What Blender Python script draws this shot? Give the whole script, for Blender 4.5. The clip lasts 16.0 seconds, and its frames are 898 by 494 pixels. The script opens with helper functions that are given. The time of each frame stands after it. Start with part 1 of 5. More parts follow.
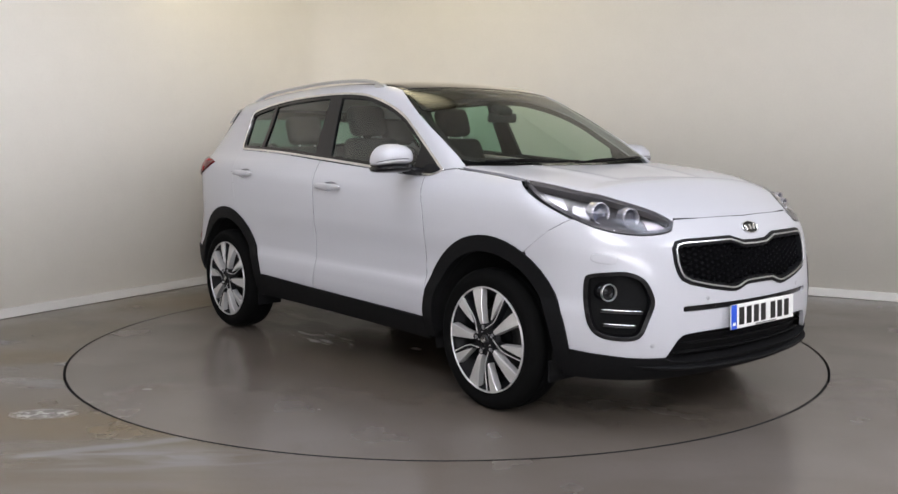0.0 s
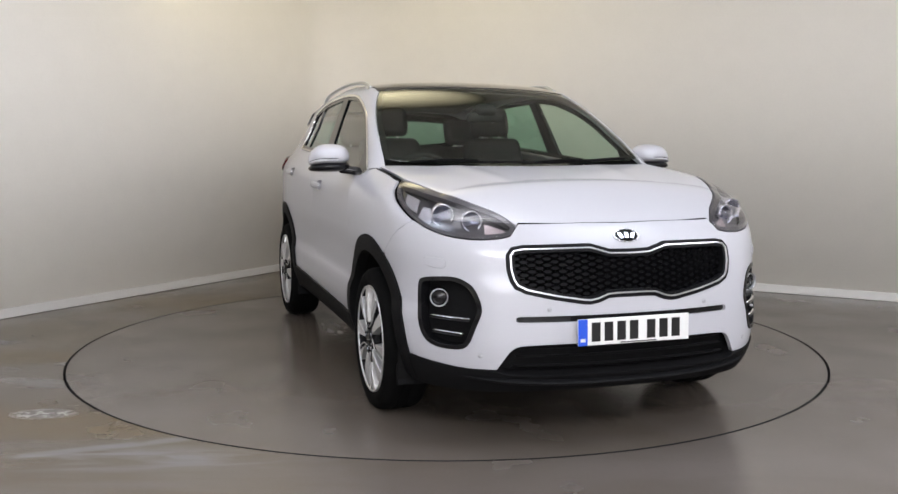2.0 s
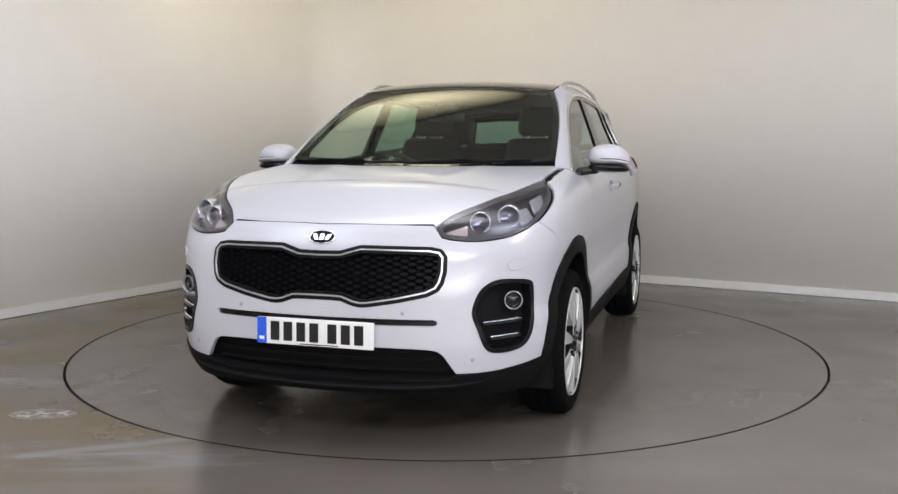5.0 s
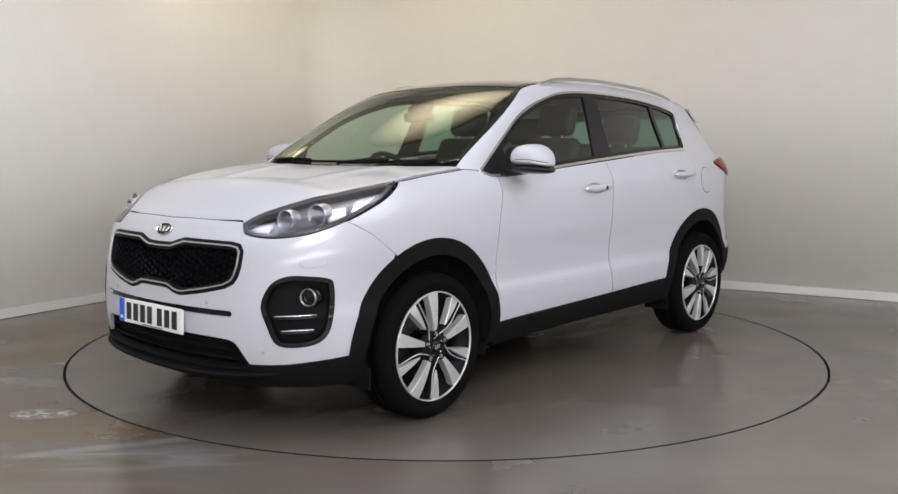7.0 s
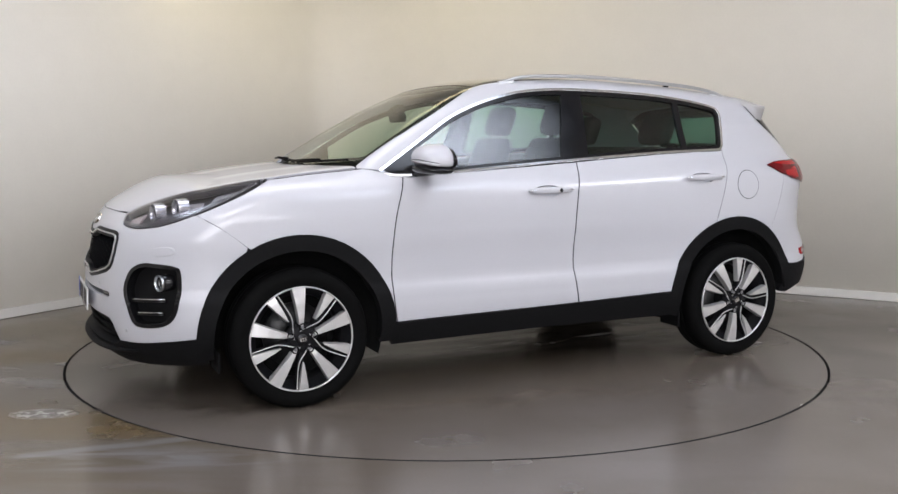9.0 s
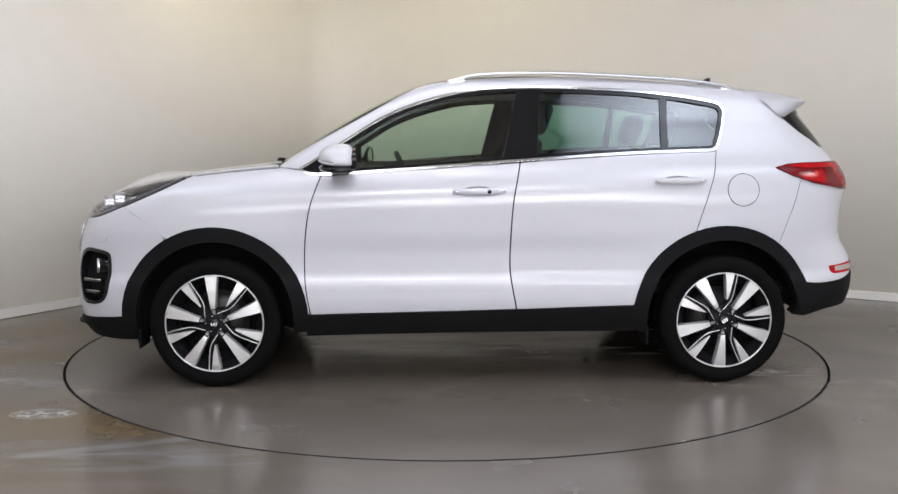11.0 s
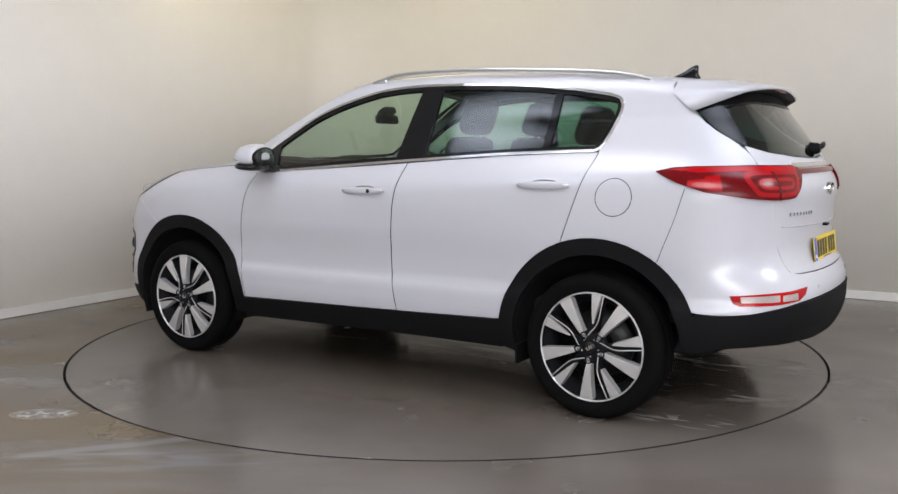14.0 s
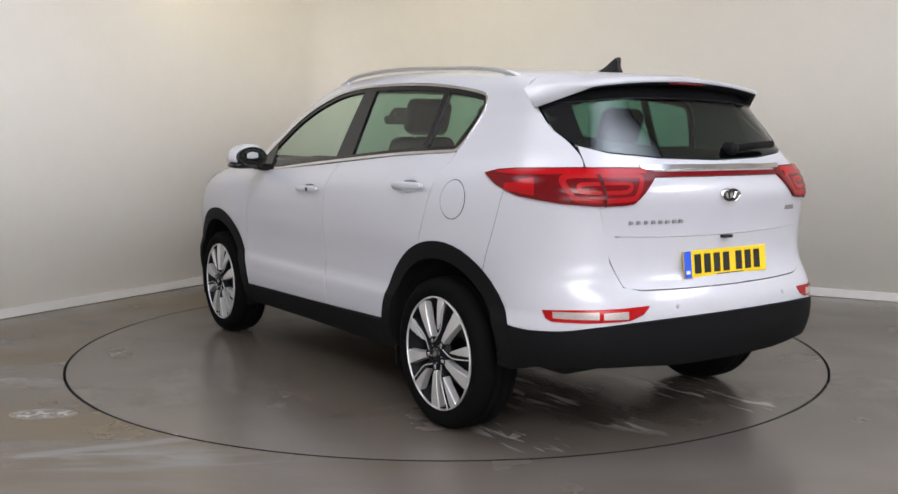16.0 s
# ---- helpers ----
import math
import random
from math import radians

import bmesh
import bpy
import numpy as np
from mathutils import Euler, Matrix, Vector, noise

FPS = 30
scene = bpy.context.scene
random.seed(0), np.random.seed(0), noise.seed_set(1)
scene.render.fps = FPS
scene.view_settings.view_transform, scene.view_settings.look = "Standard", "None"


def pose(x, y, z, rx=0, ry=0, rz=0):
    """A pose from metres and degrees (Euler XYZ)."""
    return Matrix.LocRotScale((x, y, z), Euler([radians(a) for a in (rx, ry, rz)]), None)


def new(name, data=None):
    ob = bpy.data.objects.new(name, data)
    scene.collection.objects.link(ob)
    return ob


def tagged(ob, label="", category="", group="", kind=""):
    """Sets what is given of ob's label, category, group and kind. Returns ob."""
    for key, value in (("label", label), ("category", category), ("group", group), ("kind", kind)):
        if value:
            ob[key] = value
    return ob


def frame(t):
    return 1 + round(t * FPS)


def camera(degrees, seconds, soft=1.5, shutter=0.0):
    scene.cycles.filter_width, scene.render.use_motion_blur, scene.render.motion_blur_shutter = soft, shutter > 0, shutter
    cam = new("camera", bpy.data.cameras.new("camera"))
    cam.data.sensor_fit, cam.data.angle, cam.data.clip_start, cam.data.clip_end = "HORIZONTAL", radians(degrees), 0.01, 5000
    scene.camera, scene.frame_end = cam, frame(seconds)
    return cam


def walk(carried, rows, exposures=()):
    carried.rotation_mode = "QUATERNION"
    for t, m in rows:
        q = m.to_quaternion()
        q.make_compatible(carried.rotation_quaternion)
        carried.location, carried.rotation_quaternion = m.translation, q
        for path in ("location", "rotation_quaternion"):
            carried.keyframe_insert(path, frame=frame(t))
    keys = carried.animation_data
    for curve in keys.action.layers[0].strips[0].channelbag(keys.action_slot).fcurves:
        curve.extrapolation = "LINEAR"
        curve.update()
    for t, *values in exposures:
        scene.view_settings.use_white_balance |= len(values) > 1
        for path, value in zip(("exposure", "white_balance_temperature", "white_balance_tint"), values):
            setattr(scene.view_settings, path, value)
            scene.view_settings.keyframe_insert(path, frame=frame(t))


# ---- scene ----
from mathutils import geometry

# ---- camera: fixed on a stand, looking slightly down on the turntable ----
cam = camera(51.5, 16.0)
VIEW = Matrix.Translation((0, -5.811, 1.240)) @ pose(0, 0, 0, 90 - 6.25, 0, -0.12) @ pose(0, 0, 0, 0, 0, 0.04)
walk(cam, [(0.0, VIEW), (16.0, VIEW)])

# the turntable's heading, degrees, which the car shares
HEADING = [(0.0, -50.2), (0.2, -50.6), (0.5, -54.0), (1.0, -59.8), (1.5, -65.6), (2.0, -71.7), (2.5, -77.6), (3.0, -83.7), (3.5, -89.6),
           (4.0, -95.6), (4.5, -101.5), (5.0, -107.5), (5.5, -113.5), (6.0, -119.5), (6.5, -125.4), (7.0, -131.3), (7.5, -137.1), (8.0, -143.0),
           (8.5, -148.8), (9.0, -154.7), (9.5, -160.5), (10.0, -166.3), (10.5, -172.1), (11.0, -177.8), (11.5, -183.5), (12.0, -189.3),
           (12.5, -195.1), (13.0, -200.9), (13.5, -206.7), (14.0, -212.5), (14.5, -218.3), (15.0, -224.1), (15.5, -229.9), (16.0, -235.9)]
OFFSET = (0.092, -0.111)   # the turntable's centre in the car's own plan

# ---- light: ceiling lamps of the studio and added fill, all out of view ----
world = bpy.data.worlds.new("studio_air")
world.use_nodes = True
world.node_tree.nodes["Background"].inputs[0].default_value = (0.5, 0.5, 0.5, 1)
world.node_tree.nodes["Background"].inputs[1].default_value = 0.02
scene.world = world
CEILING = 3.90
# round diffuser lamps, all out of view: place, half sizes, peak brightness, colour, tilt towards the back of the room
COOL, WARM, NEUTRAL_FILL = (.78, .845, 1.0), (1.0, .885, .58), (.95, .945, 1.0)
# the four neutral lamps are added fill for walls and car, no source known
LAMPS = [(-.6, 2.1, CEILING, 1.3, .9, 4.8, WARM, 0), (-.3, -1.5, CEILING, 1.9, .9, 8.5, NEUTRAL_FILL, 0), (-2.8, -3.0, CEILING, 1.4, 1.3, 10.0, COOL, 0), (2.7, -3.0, CEILING, 1.7, 1.4, 9.0, COOL, 0), (6.6, -3.6, CEILING, 1.8, 1.6, 24.0, NEUTRAL_FILL, 0),
         (.3, -7.4, CEILING, 2.6, 1.6, 27.0, NEUTRAL_FILL, 0), (-2.35, 2.25, 2.95, .24, .24, 6.0, WARM, 0), (2.5, -14.94, 2.5, 9.5, 1.35, 16.0, NEUTRAL_FILL, 90)]
scene.view_settings.exposure = 0.14


# ---- materials ----
def material(name, colour, rough=.5, metal=0.0, grain=0.0, grain_scale=40.0, bump=0.0, coat=0.0, spread=.0, spec=.5, emit=None, power=0.0):
    m = bpy.data.materials.new(name)
    m.use_nodes = True
    nt = m.node_tree
    b = nt.nodes["Principled BSDF"]
    b.inputs["Base Color"].default_value = (*colour, 1)
    b.inputs["Roughness"].default_value, b.inputs["Metallic"].default_value = rough, metal
    b.inputs["Coat Weight"].default_value, b.inputs["Coat Roughness"].default_value = coat, .04
    b.inputs["Specular IOR Level"].default_value = spec
    if emit:
        b.inputs["Emission Color"].default_value, b.inputs["Emission Strength"].default_value = (*emit, 1), power
    if grain or bump:
        co = nt.nodes.new("ShaderNodeTexCoord")
        n1, n2 = nt.nodes.new("ShaderNodeTexNoise"), nt.nodes.new("ShaderNodeTexNoise")
        n1.inputs["Scale"].default_value, n2.inputs["Scale"].default_value = grain_scale, grain_scale * .09
        n1.inputs["Detail"].default_value = 4
        nt.links.new(co.outputs["Object"], n1.inputs["Vector"])
        nt.links.new(co.outputs["Object"], n2.inputs["Vector"])
        add = nt.nodes.new("ShaderNodeMath")
        add.operation = "ADD"
        nt.links.new(n1.outputs["Fac"], add.inputs[0])
        nt.links.new(n2.outputs["Fac"], add.inputs[1])
        ramp = nt.nodes.new("ShaderNodeMapRange")
        ramp.inputs["From Min"].default_value, ramp.inputs["From Max"].default_value = .6, 1.4
        ramp.inputs["To Min"].default_value, ramp.inputs["To Max"].default_value = 1 - grain, 1 + grain
        nt.links.new(add.outputs[0], ramp.inputs["Value"])
        mul = nt.nodes.new("ShaderNodeMix")
        mul.data_type, mul.blend_type = "RGBA", "MULTIPLY"
        mul.inputs["Factor"].default_value = 1
        mul.inputs["A"].default_value = (*colour, 1)
        nt.links.new(ramp.outputs[0], mul.inputs["B"])
        nt.links.new(mul.outputs["Result"], b.inputs["Base Color"])
        if spread:
            rr = nt.nodes.new("ShaderNodeMapRange")
            rr.inputs["From Min"].default_value, rr.inputs["From Max"].default_value = .35, .65
            rr.inputs["To Min"].default_value, rr.inputs["To Max"].default_value = rough - spread, rough + spread
            nt.links.new(n2.outputs["Fac"], rr.inputs["Value"])
            nt.links.new(rr.outputs[0], b.inputs["Roughness"])
        if bump:
            bp = nt.nodes.new("ShaderNodeBump")
            bp.inputs["Strength"].default_value, bp.inputs["Distance"].default_value = bump, .002
            nt.links.new(n1.outputs["Fac"], bp.inputs["Height"])
            nt.links.new(bp.outputs[0], b.inputs["Normal"])
    return m


def glass(name, tint, gloss_at=.05, rough=0.0):
    """Thin tinted pane: clear tint with a mirror gloss that rises towards a grazing view."""
    m = bpy.data.materials.new(name)
    m.use_nodes = True
    nt = m.node_tree
    nt.nodes.remove(nt.nodes["Principled BSDF"])
    clear, gloss, mix, lw = (nt.nodes.new("ShaderNode" + k) for k in ("BsdfTransparent", "BsdfGlossy", "MixShader", "LayerWeight"))
    clear.inputs["Color"].default_value = (*tint, 1)
    gloss.inputs["Roughness"].default_value = rough
    gloss.inputs["Color"].default_value = (1, 1, 1, 1)
    lw.inputs["Blend"].default_value = .5
    power, scale = nt.nodes.new("ShaderNodeMath"), nt.nodes.new("ShaderNodeMapRange")
    power.operation, power.inputs[1].default_value = "POWER", 5.0
    scale.inputs["To Min"].default_value, scale.inputs["To Max"].default_value = gloss_at, .9
    nt.links.new(lw.outputs["Facing"], power.inputs[0])
    nt.links.new(power.outputs[0], scale.inputs["Value"])
    nt.links.new(scale.outputs[0], mix.inputs[0])
    nt.links.new(clear.outputs[0], mix.inputs[1])
    nt.links.new(gloss.outputs[0], mix.inputs[2])
    nt.links.new(mix.outputs[0], nt.nodes["Material Output"].inputs["Surface"])
    return m


WHITE = material("white_pearl_paint", (.475, .477, .510), .40, 0, .012, 900, 0, coat=.65)
PLASTIC = material("black_textured_plastic", (.0065, .0065, .007), .60, 0, .18, 700, .25, spec=.08)
GLOSS = material("gloss_black_plastic", (.007, .007, .008), .09, 0, .05, 300, spec=.30)
DARK = material("dark_underside", (.008, .008, .008), .9, 0, .3, 30, spec=.1)
CHROME = material("chrome_trim", (.78, .78, .78), .14, 1.0, .04, 200)
SATIN = material("satin_aluminium", (.62, .63, .64), .32, 1.0, .05, 400)
MACHINED = material("machined_alloy", (.60, .595, .59), .36, .6, .06, 300)
ALLOY = material("dark_painted_alloy", (.007, .007, .008), .5, 0, .15, 120, spec=.12)
RUBBER = material("tyre_rubber", (.004, .004, .004), .85, 0, .25, 160, .35, spread=.08, spec=.05)
TRIM = material("dark_cabin_trim", (.014, .014, .015), .75, 0, .2, 200, spec=.25)
CLOTH = material("charcoal_seat_leather", (.009, .009, .011), .6, 0, .2, 90, .2, spec=.25)
LINER = material("light_headlining", (.45, .43, .39), .9, 0, .06, 300)
CLEAR = glass("front_glass", (.74, .88, .80), .08)
PRIVACY = glass("tinted_rear_glass", (.35, .58, .48), .08)
TAILGLASS = glass("dark_rear_glass", (.27, .45, .39), .075)
CELL = material("dark_grille_plastic", (.006, .006, .007), .5, 0, .1, 300, spec=.12)
FOGLENS = material("clear_fog_lens", (.44, .38, .36), .22, .3, .2, 120)
IRON = material("brake_iron", (.045, .045, .045), .45, .8, .2, 90)
BADGE = material("grey_badge_metal", (.30, .30, .31), .3, .7, .05, 200)
SENSOR_SHADE = material("grey_sensor_and_shade", (.38, .38, .40), .5, 0, .05, 200)
CUP = material("dark_projector", (.16, .17, .22), .12, .7)
SCREEN = glass("windscreen_glass", (.80, .90, .80), .075)
LENS = glass("lamp_lens", (.93, .93, .95))
PANO = material("black_roof_glass", (.012, .012, .013), .06, 0, coat=1.0)
RED = material("red_lamp_lens", (.34, .004, .007), .16, 0, .15, 60, spec=.25)
REDDEEP = material("deep_red_lamp_lens", (.12, .003, .005), .16, 0, .15, 60, spec=.25)
REDLIGHT = material("bright_red_light_guide", (.30, .005, .008), .25, 0, spec=.25)
REFLECT = material("lamp_reflector", (.60, .62, .64), .10, 1.0)
SILVER = material("silver_lamp_cup", (.58, .58, .62), .24, .75)
BEZEL = material("dark_lamp_bezel", (.08, .077, .082), .28, .3)
AMBER = material("amber_lens", (.50, .43, .43), .25, .3, coat=.6)
STRIP = material("pale_indicator_lens", (.50, .50, .52), .25, 0, .05, 200)
BLUE = material("blue_plate_band", (.02, .09, .62), .35)
PLATEW = material("white_plate", (.78, .78, .76), .30, 0, .02, 60)
PLATEY = material("yellow_plate", (.78, .55, .01), .30, 0, .02, 60)
INK = material("plate_black", (.008, .008, .008), .4)
# ---- the studio: two walls that meet in a rounded corner, floor with a round opening, turntable ----
def mesh_object(name, verts, faces, mat, smooth=False):
    me = bpy.data.meshes.new(name)
    me.from_pydata([tuple(v) for v in verts], [], [tuple(f) for f in faces])
    me.materials.append(mat)
    if smooth:
        me.polygons.foreach_set("use_smooth", [True] * len(me.polygons))
    me.update()
    return new(name, me)


def nodes_of(m):
    return m.node_tree, m.node_tree.nodes["Principled BSDF"]


def noise_node(nt, co, scale, detail=5.0, distort=0.0):
    n = nt.nodes.new("ShaderNodeTexNoise")
    n.inputs["Scale"].default_value, n.inputs["Detail"].default_value, n.inputs["Distortion"].default_value = scale, detail, distort
    nt.links.new(co, n.inputs["Vector"])
    return n.outputs["Fac"]


def ranged(nt, value, a, b, c=0.0, d=1.0):
    n = nt.nodes.new("ShaderNodeMapRange")
    for k, v in zip(("From Min", "From Max", "To Min", "To Max"), (a, b, c, d)):
        n.inputs[k].default_value = v
    nt.links.new(value, n.inputs["Value"])
    return n.outputs[0]


def mixed(nt, fac, a, b, blend="MIX"):
    n = nt.nodes.new("ShaderNodeMix")
    n.data_type, n.blend_type = "RGBA", blend
    for key, v in (("Factor", fac), ("A", a), ("B", b)):
        if hasattr(v, "is_linked"):
            nt.links.new(v, n.inputs[key])
        else:
            n.inputs[key].default_value = v if key == "Factor" else (*v, 1)
    return n.outputs["Result"]


def mixed_value(nt, fac, a, b):
    n = nt.nodes.new("ShaderNodeMix")
    nt.links.new(fac, n.inputs[0])
    nt.links.new(a, n.inputs[2])
    n.inputs[3].default_value = b
    return n.outputs[0]


def times(nt, a, b, op="MULTIPLY"):
    n = nt.nodes.new("ShaderNodeMath")
    n.operation = op
    for i, v in enumerate((a, b)):
        if hasattr(v, "is_linked"):
            nt.links.new(v, n.inputs[i])
        else:
            n.inputs[i].default_value = v
    return n.outputs[0]


def smudge(nt, sep, cx, cy, rx, ry, hard=.4):
    """A soft oval in plan: one inside, nought outside."""
    dx = times(nt, times(nt, sep.outputs[0], -cx, "ADD"), 1 / rx)
    dy = times(nt, times(nt, sep.outputs[1], -cy, "ADD"), 1 / ry)
    return ranged(nt, times(nt, times(nt, dx, dx), times(nt, dy, dy), "ADD"), 1.3, hard)


def floor_material(name, worn):
    m = bpy.data.materials.new(name)
    m.use_nodes = True
    nt, b = nodes_of(m)
    co = nt.nodes.new("ShaderNodeTexCoord").outputs["Object"]
    sep = nt.nodes.new("ShaderNodeSeparateXYZ")
    nt.links.new(co, sep.inputs[0])
    stretch = nt.nodes.new("ShaderNodeMapping")
    stretch.inputs["Scale"].default_value = (.35, 1.6, 1)
    stretch.inputs["Rotation"].default_value = (0, 0, radians(8))
    nt.links.new(co, stretch.inputs["Vector"])
    long_noise = lambda scale, detail=6: noise_node(nt, stretch.outputs[0], scale, detail, .4)
    base = mixed(nt, ranged(nt, noise_node(nt, co, 1.1, 4), .25, .75), (.108, .092, .078), (.138, .121, .109))
    gloss = ranged(nt, noise_node(nt, co, 1.7, 5), .3, .7, .18, .29)
    if worn:
        # brown dirt trodden in on one side of the ring, streaks of it elsewhere
        side = ranged(nt, sep.outputs[0], .2, -1.2)
        brown = times(nt, ranged(nt, long_noise(1.3), .36, .58), times(nt, side, .85))
        base = mixed(nt, times(nt, brown, 1.0), base, (.092, .069, .040))
        faint = ranged(nt, long_noise(2.1), .50, .72, 0, .30)
        base = mixed(nt, faint, base, (.092, .076, .060))
        for cx, cy, rx, ry in ((-1.75, -1.80, .95, .20), (-2.55, -.42, .65, .22), (-3.2, -1.6, 1.2, .30), (-2.0, 1.5, .9, .35)):
            stain = times(nt, smudge(nt, sep, cx, cy, rx, ry, .1), ranged(nt, long_noise(2.6), .26, .48))
            base = mixed(nt, times(nt, stain, .85), base, (.105, .070, .027))
        for cx, cy, rx, ry in ((-2.25, -1.05, .55, .13), (-2.75, -.75, .5, .10), (-1.35, -2.25, .8, .16), (-2.1, -.62, .35, .05)):
            scuff = times(nt, smudge(nt, sep, cx, cy, rx, ry, .1), ranged(nt, long_noise(5.5), .42, .62))
            base = mixed(nt, times(nt, scuff, .55), base, (.200, .200, .208))
        # flaked paint beside the turntable
        for cx, cy, rx, ry, edge in ((-1.90, -1.63, .15, .085, .44), (-2.9, -.04, .16, .08, .52), (-2.55, .62, .12, .08, .56), (-.55, 1.9, .16, .08, .58), (-1.35, 1.75, .10, .05, .5)):
            near = smudge(nt, sep, cx, cy, rx, ry)
            base = mixed(nt, times(nt, near, .55), base, (.170, .170, .174))
            flakes = times(nt, near, ranged(nt, noise_node(nt, co, 21, 6, 1.5), edge + .05, edge + .10))
            base = mixed(nt, times(nt, flakes, .85), base, (.36, .345, .33))
        # pale worn tape line
        ax, ay, bx, by = -1.769, -2.239, -1.091, -1.987
        ln = math.hypot(bx - ax, by - ay)
        across = times(nt, times(nt, times(nt, sep.outputs[0], -ax, "ADD"), -(by - ay) / ln), times(nt, times(nt, sep.outputs[1], -ay, "ADD"), (bx - ax) / ln), "ADD")
        away = times(nt, across, across)
        tape = times(nt, ranged(nt, away, .0022, .0002), ranged(nt, sep.outputs[0], -.7, -1.1))
        base = mixed(nt, times(nt, times(nt, tape, .40), ranged(nt, noise_node(nt, co, 4, 5), .38, .52)), base, (.215, .222, .232))
    else:
        # trodden, damp and oily paint where cars stand, the car's dark reflection coloured in, pale flecks along the
        # middle
        tread_and_reflection = times(nt, smudge(nt, sep, 0, .05, 2.35, 1.45, .10), ranged(nt, long_noise(1.6), .22, .52))
        base = mixed(nt, times(nt, tread_and_reflection, .75), base, (.080, .062, .040))
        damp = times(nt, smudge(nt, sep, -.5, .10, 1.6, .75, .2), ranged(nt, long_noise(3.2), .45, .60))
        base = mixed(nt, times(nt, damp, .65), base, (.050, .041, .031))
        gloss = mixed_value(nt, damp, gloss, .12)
        for cx, cy, rx, ry, edge in ((-.4, .24, 1.15, .07, .55), (-1.45, .30, .65, .16, .56), (-1.8, .85, .28, .13, .55), (-1.75, -.40, .45, .22, .58), (-.6, -.55, .35, .16, .56)):
            flecks = times(nt, smudge(nt, sep, cx, cy, rx, ry), ranged(nt, long_noise(11, 4), edge, edge + .04))
            base = mixed(nt, times(nt, flecks, .8), base, (.40, .385, .365))
        rings = noise_node(nt, co, 6, 6, .8)
        base = mixed(nt, ranged(nt, rings, .56, .70, 0, .16), base, (.095, .078, .058))
    speck = ranged(nt, noise_node(nt, co, 55, 3), .66, .74)
    base = mixed(nt, times(nt, speck, .22), base, (.05, .042, .035))
    grain = ranged(nt, noise_node(nt, co, 240, 3), .3, .7, .92, 1.08)
    base = mixed(nt, 1.0, base, grain, "MULTIPLY")
    nt.links.new(base, b.inputs["Base Color"])
    nt.links.new(gloss, b.inputs["Roughness"])
    bp = nt.nodes.new("ShaderNodeBump")
    bp.inputs["Strength"].default_value, bp.inputs["Distance"].default_value = .07, .002
    nt.links.new(noise_node(nt, co, 60, 4), bp.inputs["Height"])
    nt.links.new(bp.outputs[0], b.inputs["Normal"])
    return m


FLOOR = floor_material("worn_grey_floor_paint", True)
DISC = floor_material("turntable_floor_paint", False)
WALL = material("warm_white_wall_paint", (.86, .822, .745), .75, 0, .018, 60, .05)
SKIRT = material("white_skirting_paint", (.60, .585, .555), .45, 0, .02, 80)
CEIL = material("white_ceiling_paint", (.78, .77, .74), .9, 0, .02, 40)
PIT = material("dark_joint", (.01, .01, .01), .9)

CORNER, LEFT_DIR, RIGHT_DIR = Vector((-1.148, 4.382)), Vector((-.513, -.858)).normalized(), Vector((.867, -.498)).normalized()
BEND = .62


def wall_line(inset, n=14):
    """The plan of both walls and the round corner between them, from the left end to the right end."""
    inward = (LEFT_DIR + RIGHT_DIR).normalized()
    c = CORNER + inward * BEND * math.sqrt(2)
    nl, nr = Vector((LEFT_DIR.y, -LEFT_DIR.x)), Vector((-RIGHT_DIR.y, RIGHT_DIR.x))
    nl = nl if nl.dot(CORNER - c) > 0 else -nl
    nr = nr if nr.dot(CORNER - c) > 0 else -nr
    a0, a1 = math.atan2(nl.y, nl.x), math.atan2(nr.y, nr.x)
    while a1 > a0:
        a1 -= 2 * math.pi
    r = BEND - inset
    arc = [c + Vector((math.cos(a0 + (a1 - a0) * i / n), math.sin(a0 + (a1 - a0) * i / n))) * r for i in range(n + 1)]
    return [arc[0] + LEFT_DIR * 9.0] + arc + [arc[-1] + RIGHT_DIR * 16.0]


def upright(name, line, back, z0, z1, mat, smooth=False):
    """A wall or skirting of real thickness along a line in plan."""
    n = len(line)
    verts = [(*p, z) for l in (line, back) for z in (z0, z1) for p in l]
    q = lambda l, k, i: l * 2 * n + k * n + i
    faces = []
    for i in range(n - 1):
        faces += [(q(0, 0, i), q(0, 0, i + 1), q(0, 1, i + 1), q(0, 1, i)), (q(1, 0, i + 1), q(1, 0, i), q(1, 1, i), q(1, 1, i + 1)),
                  (q(0, 1, i), q(0, 1, i + 1), q(1, 1, i + 1), q(1, 1, i)), (q(0, 0, i + 1), q(0, 0, i), q(1, 0, i), q(1, 0, i + 1))]
    for i in (0, n - 1):
        faces.append((q(0, 0, i), q(0, 1, i), q(1, 1, i), q(1, 0, i)))
    ob = mesh_object(name, verts, faces, mat)
    if smooth:
        ob.data.polygons.foreach_set("use_smooth", [i // 4 < n - 1 and i % 4 < 1 for i in range(len(ob.data.polygons))])
    return ob


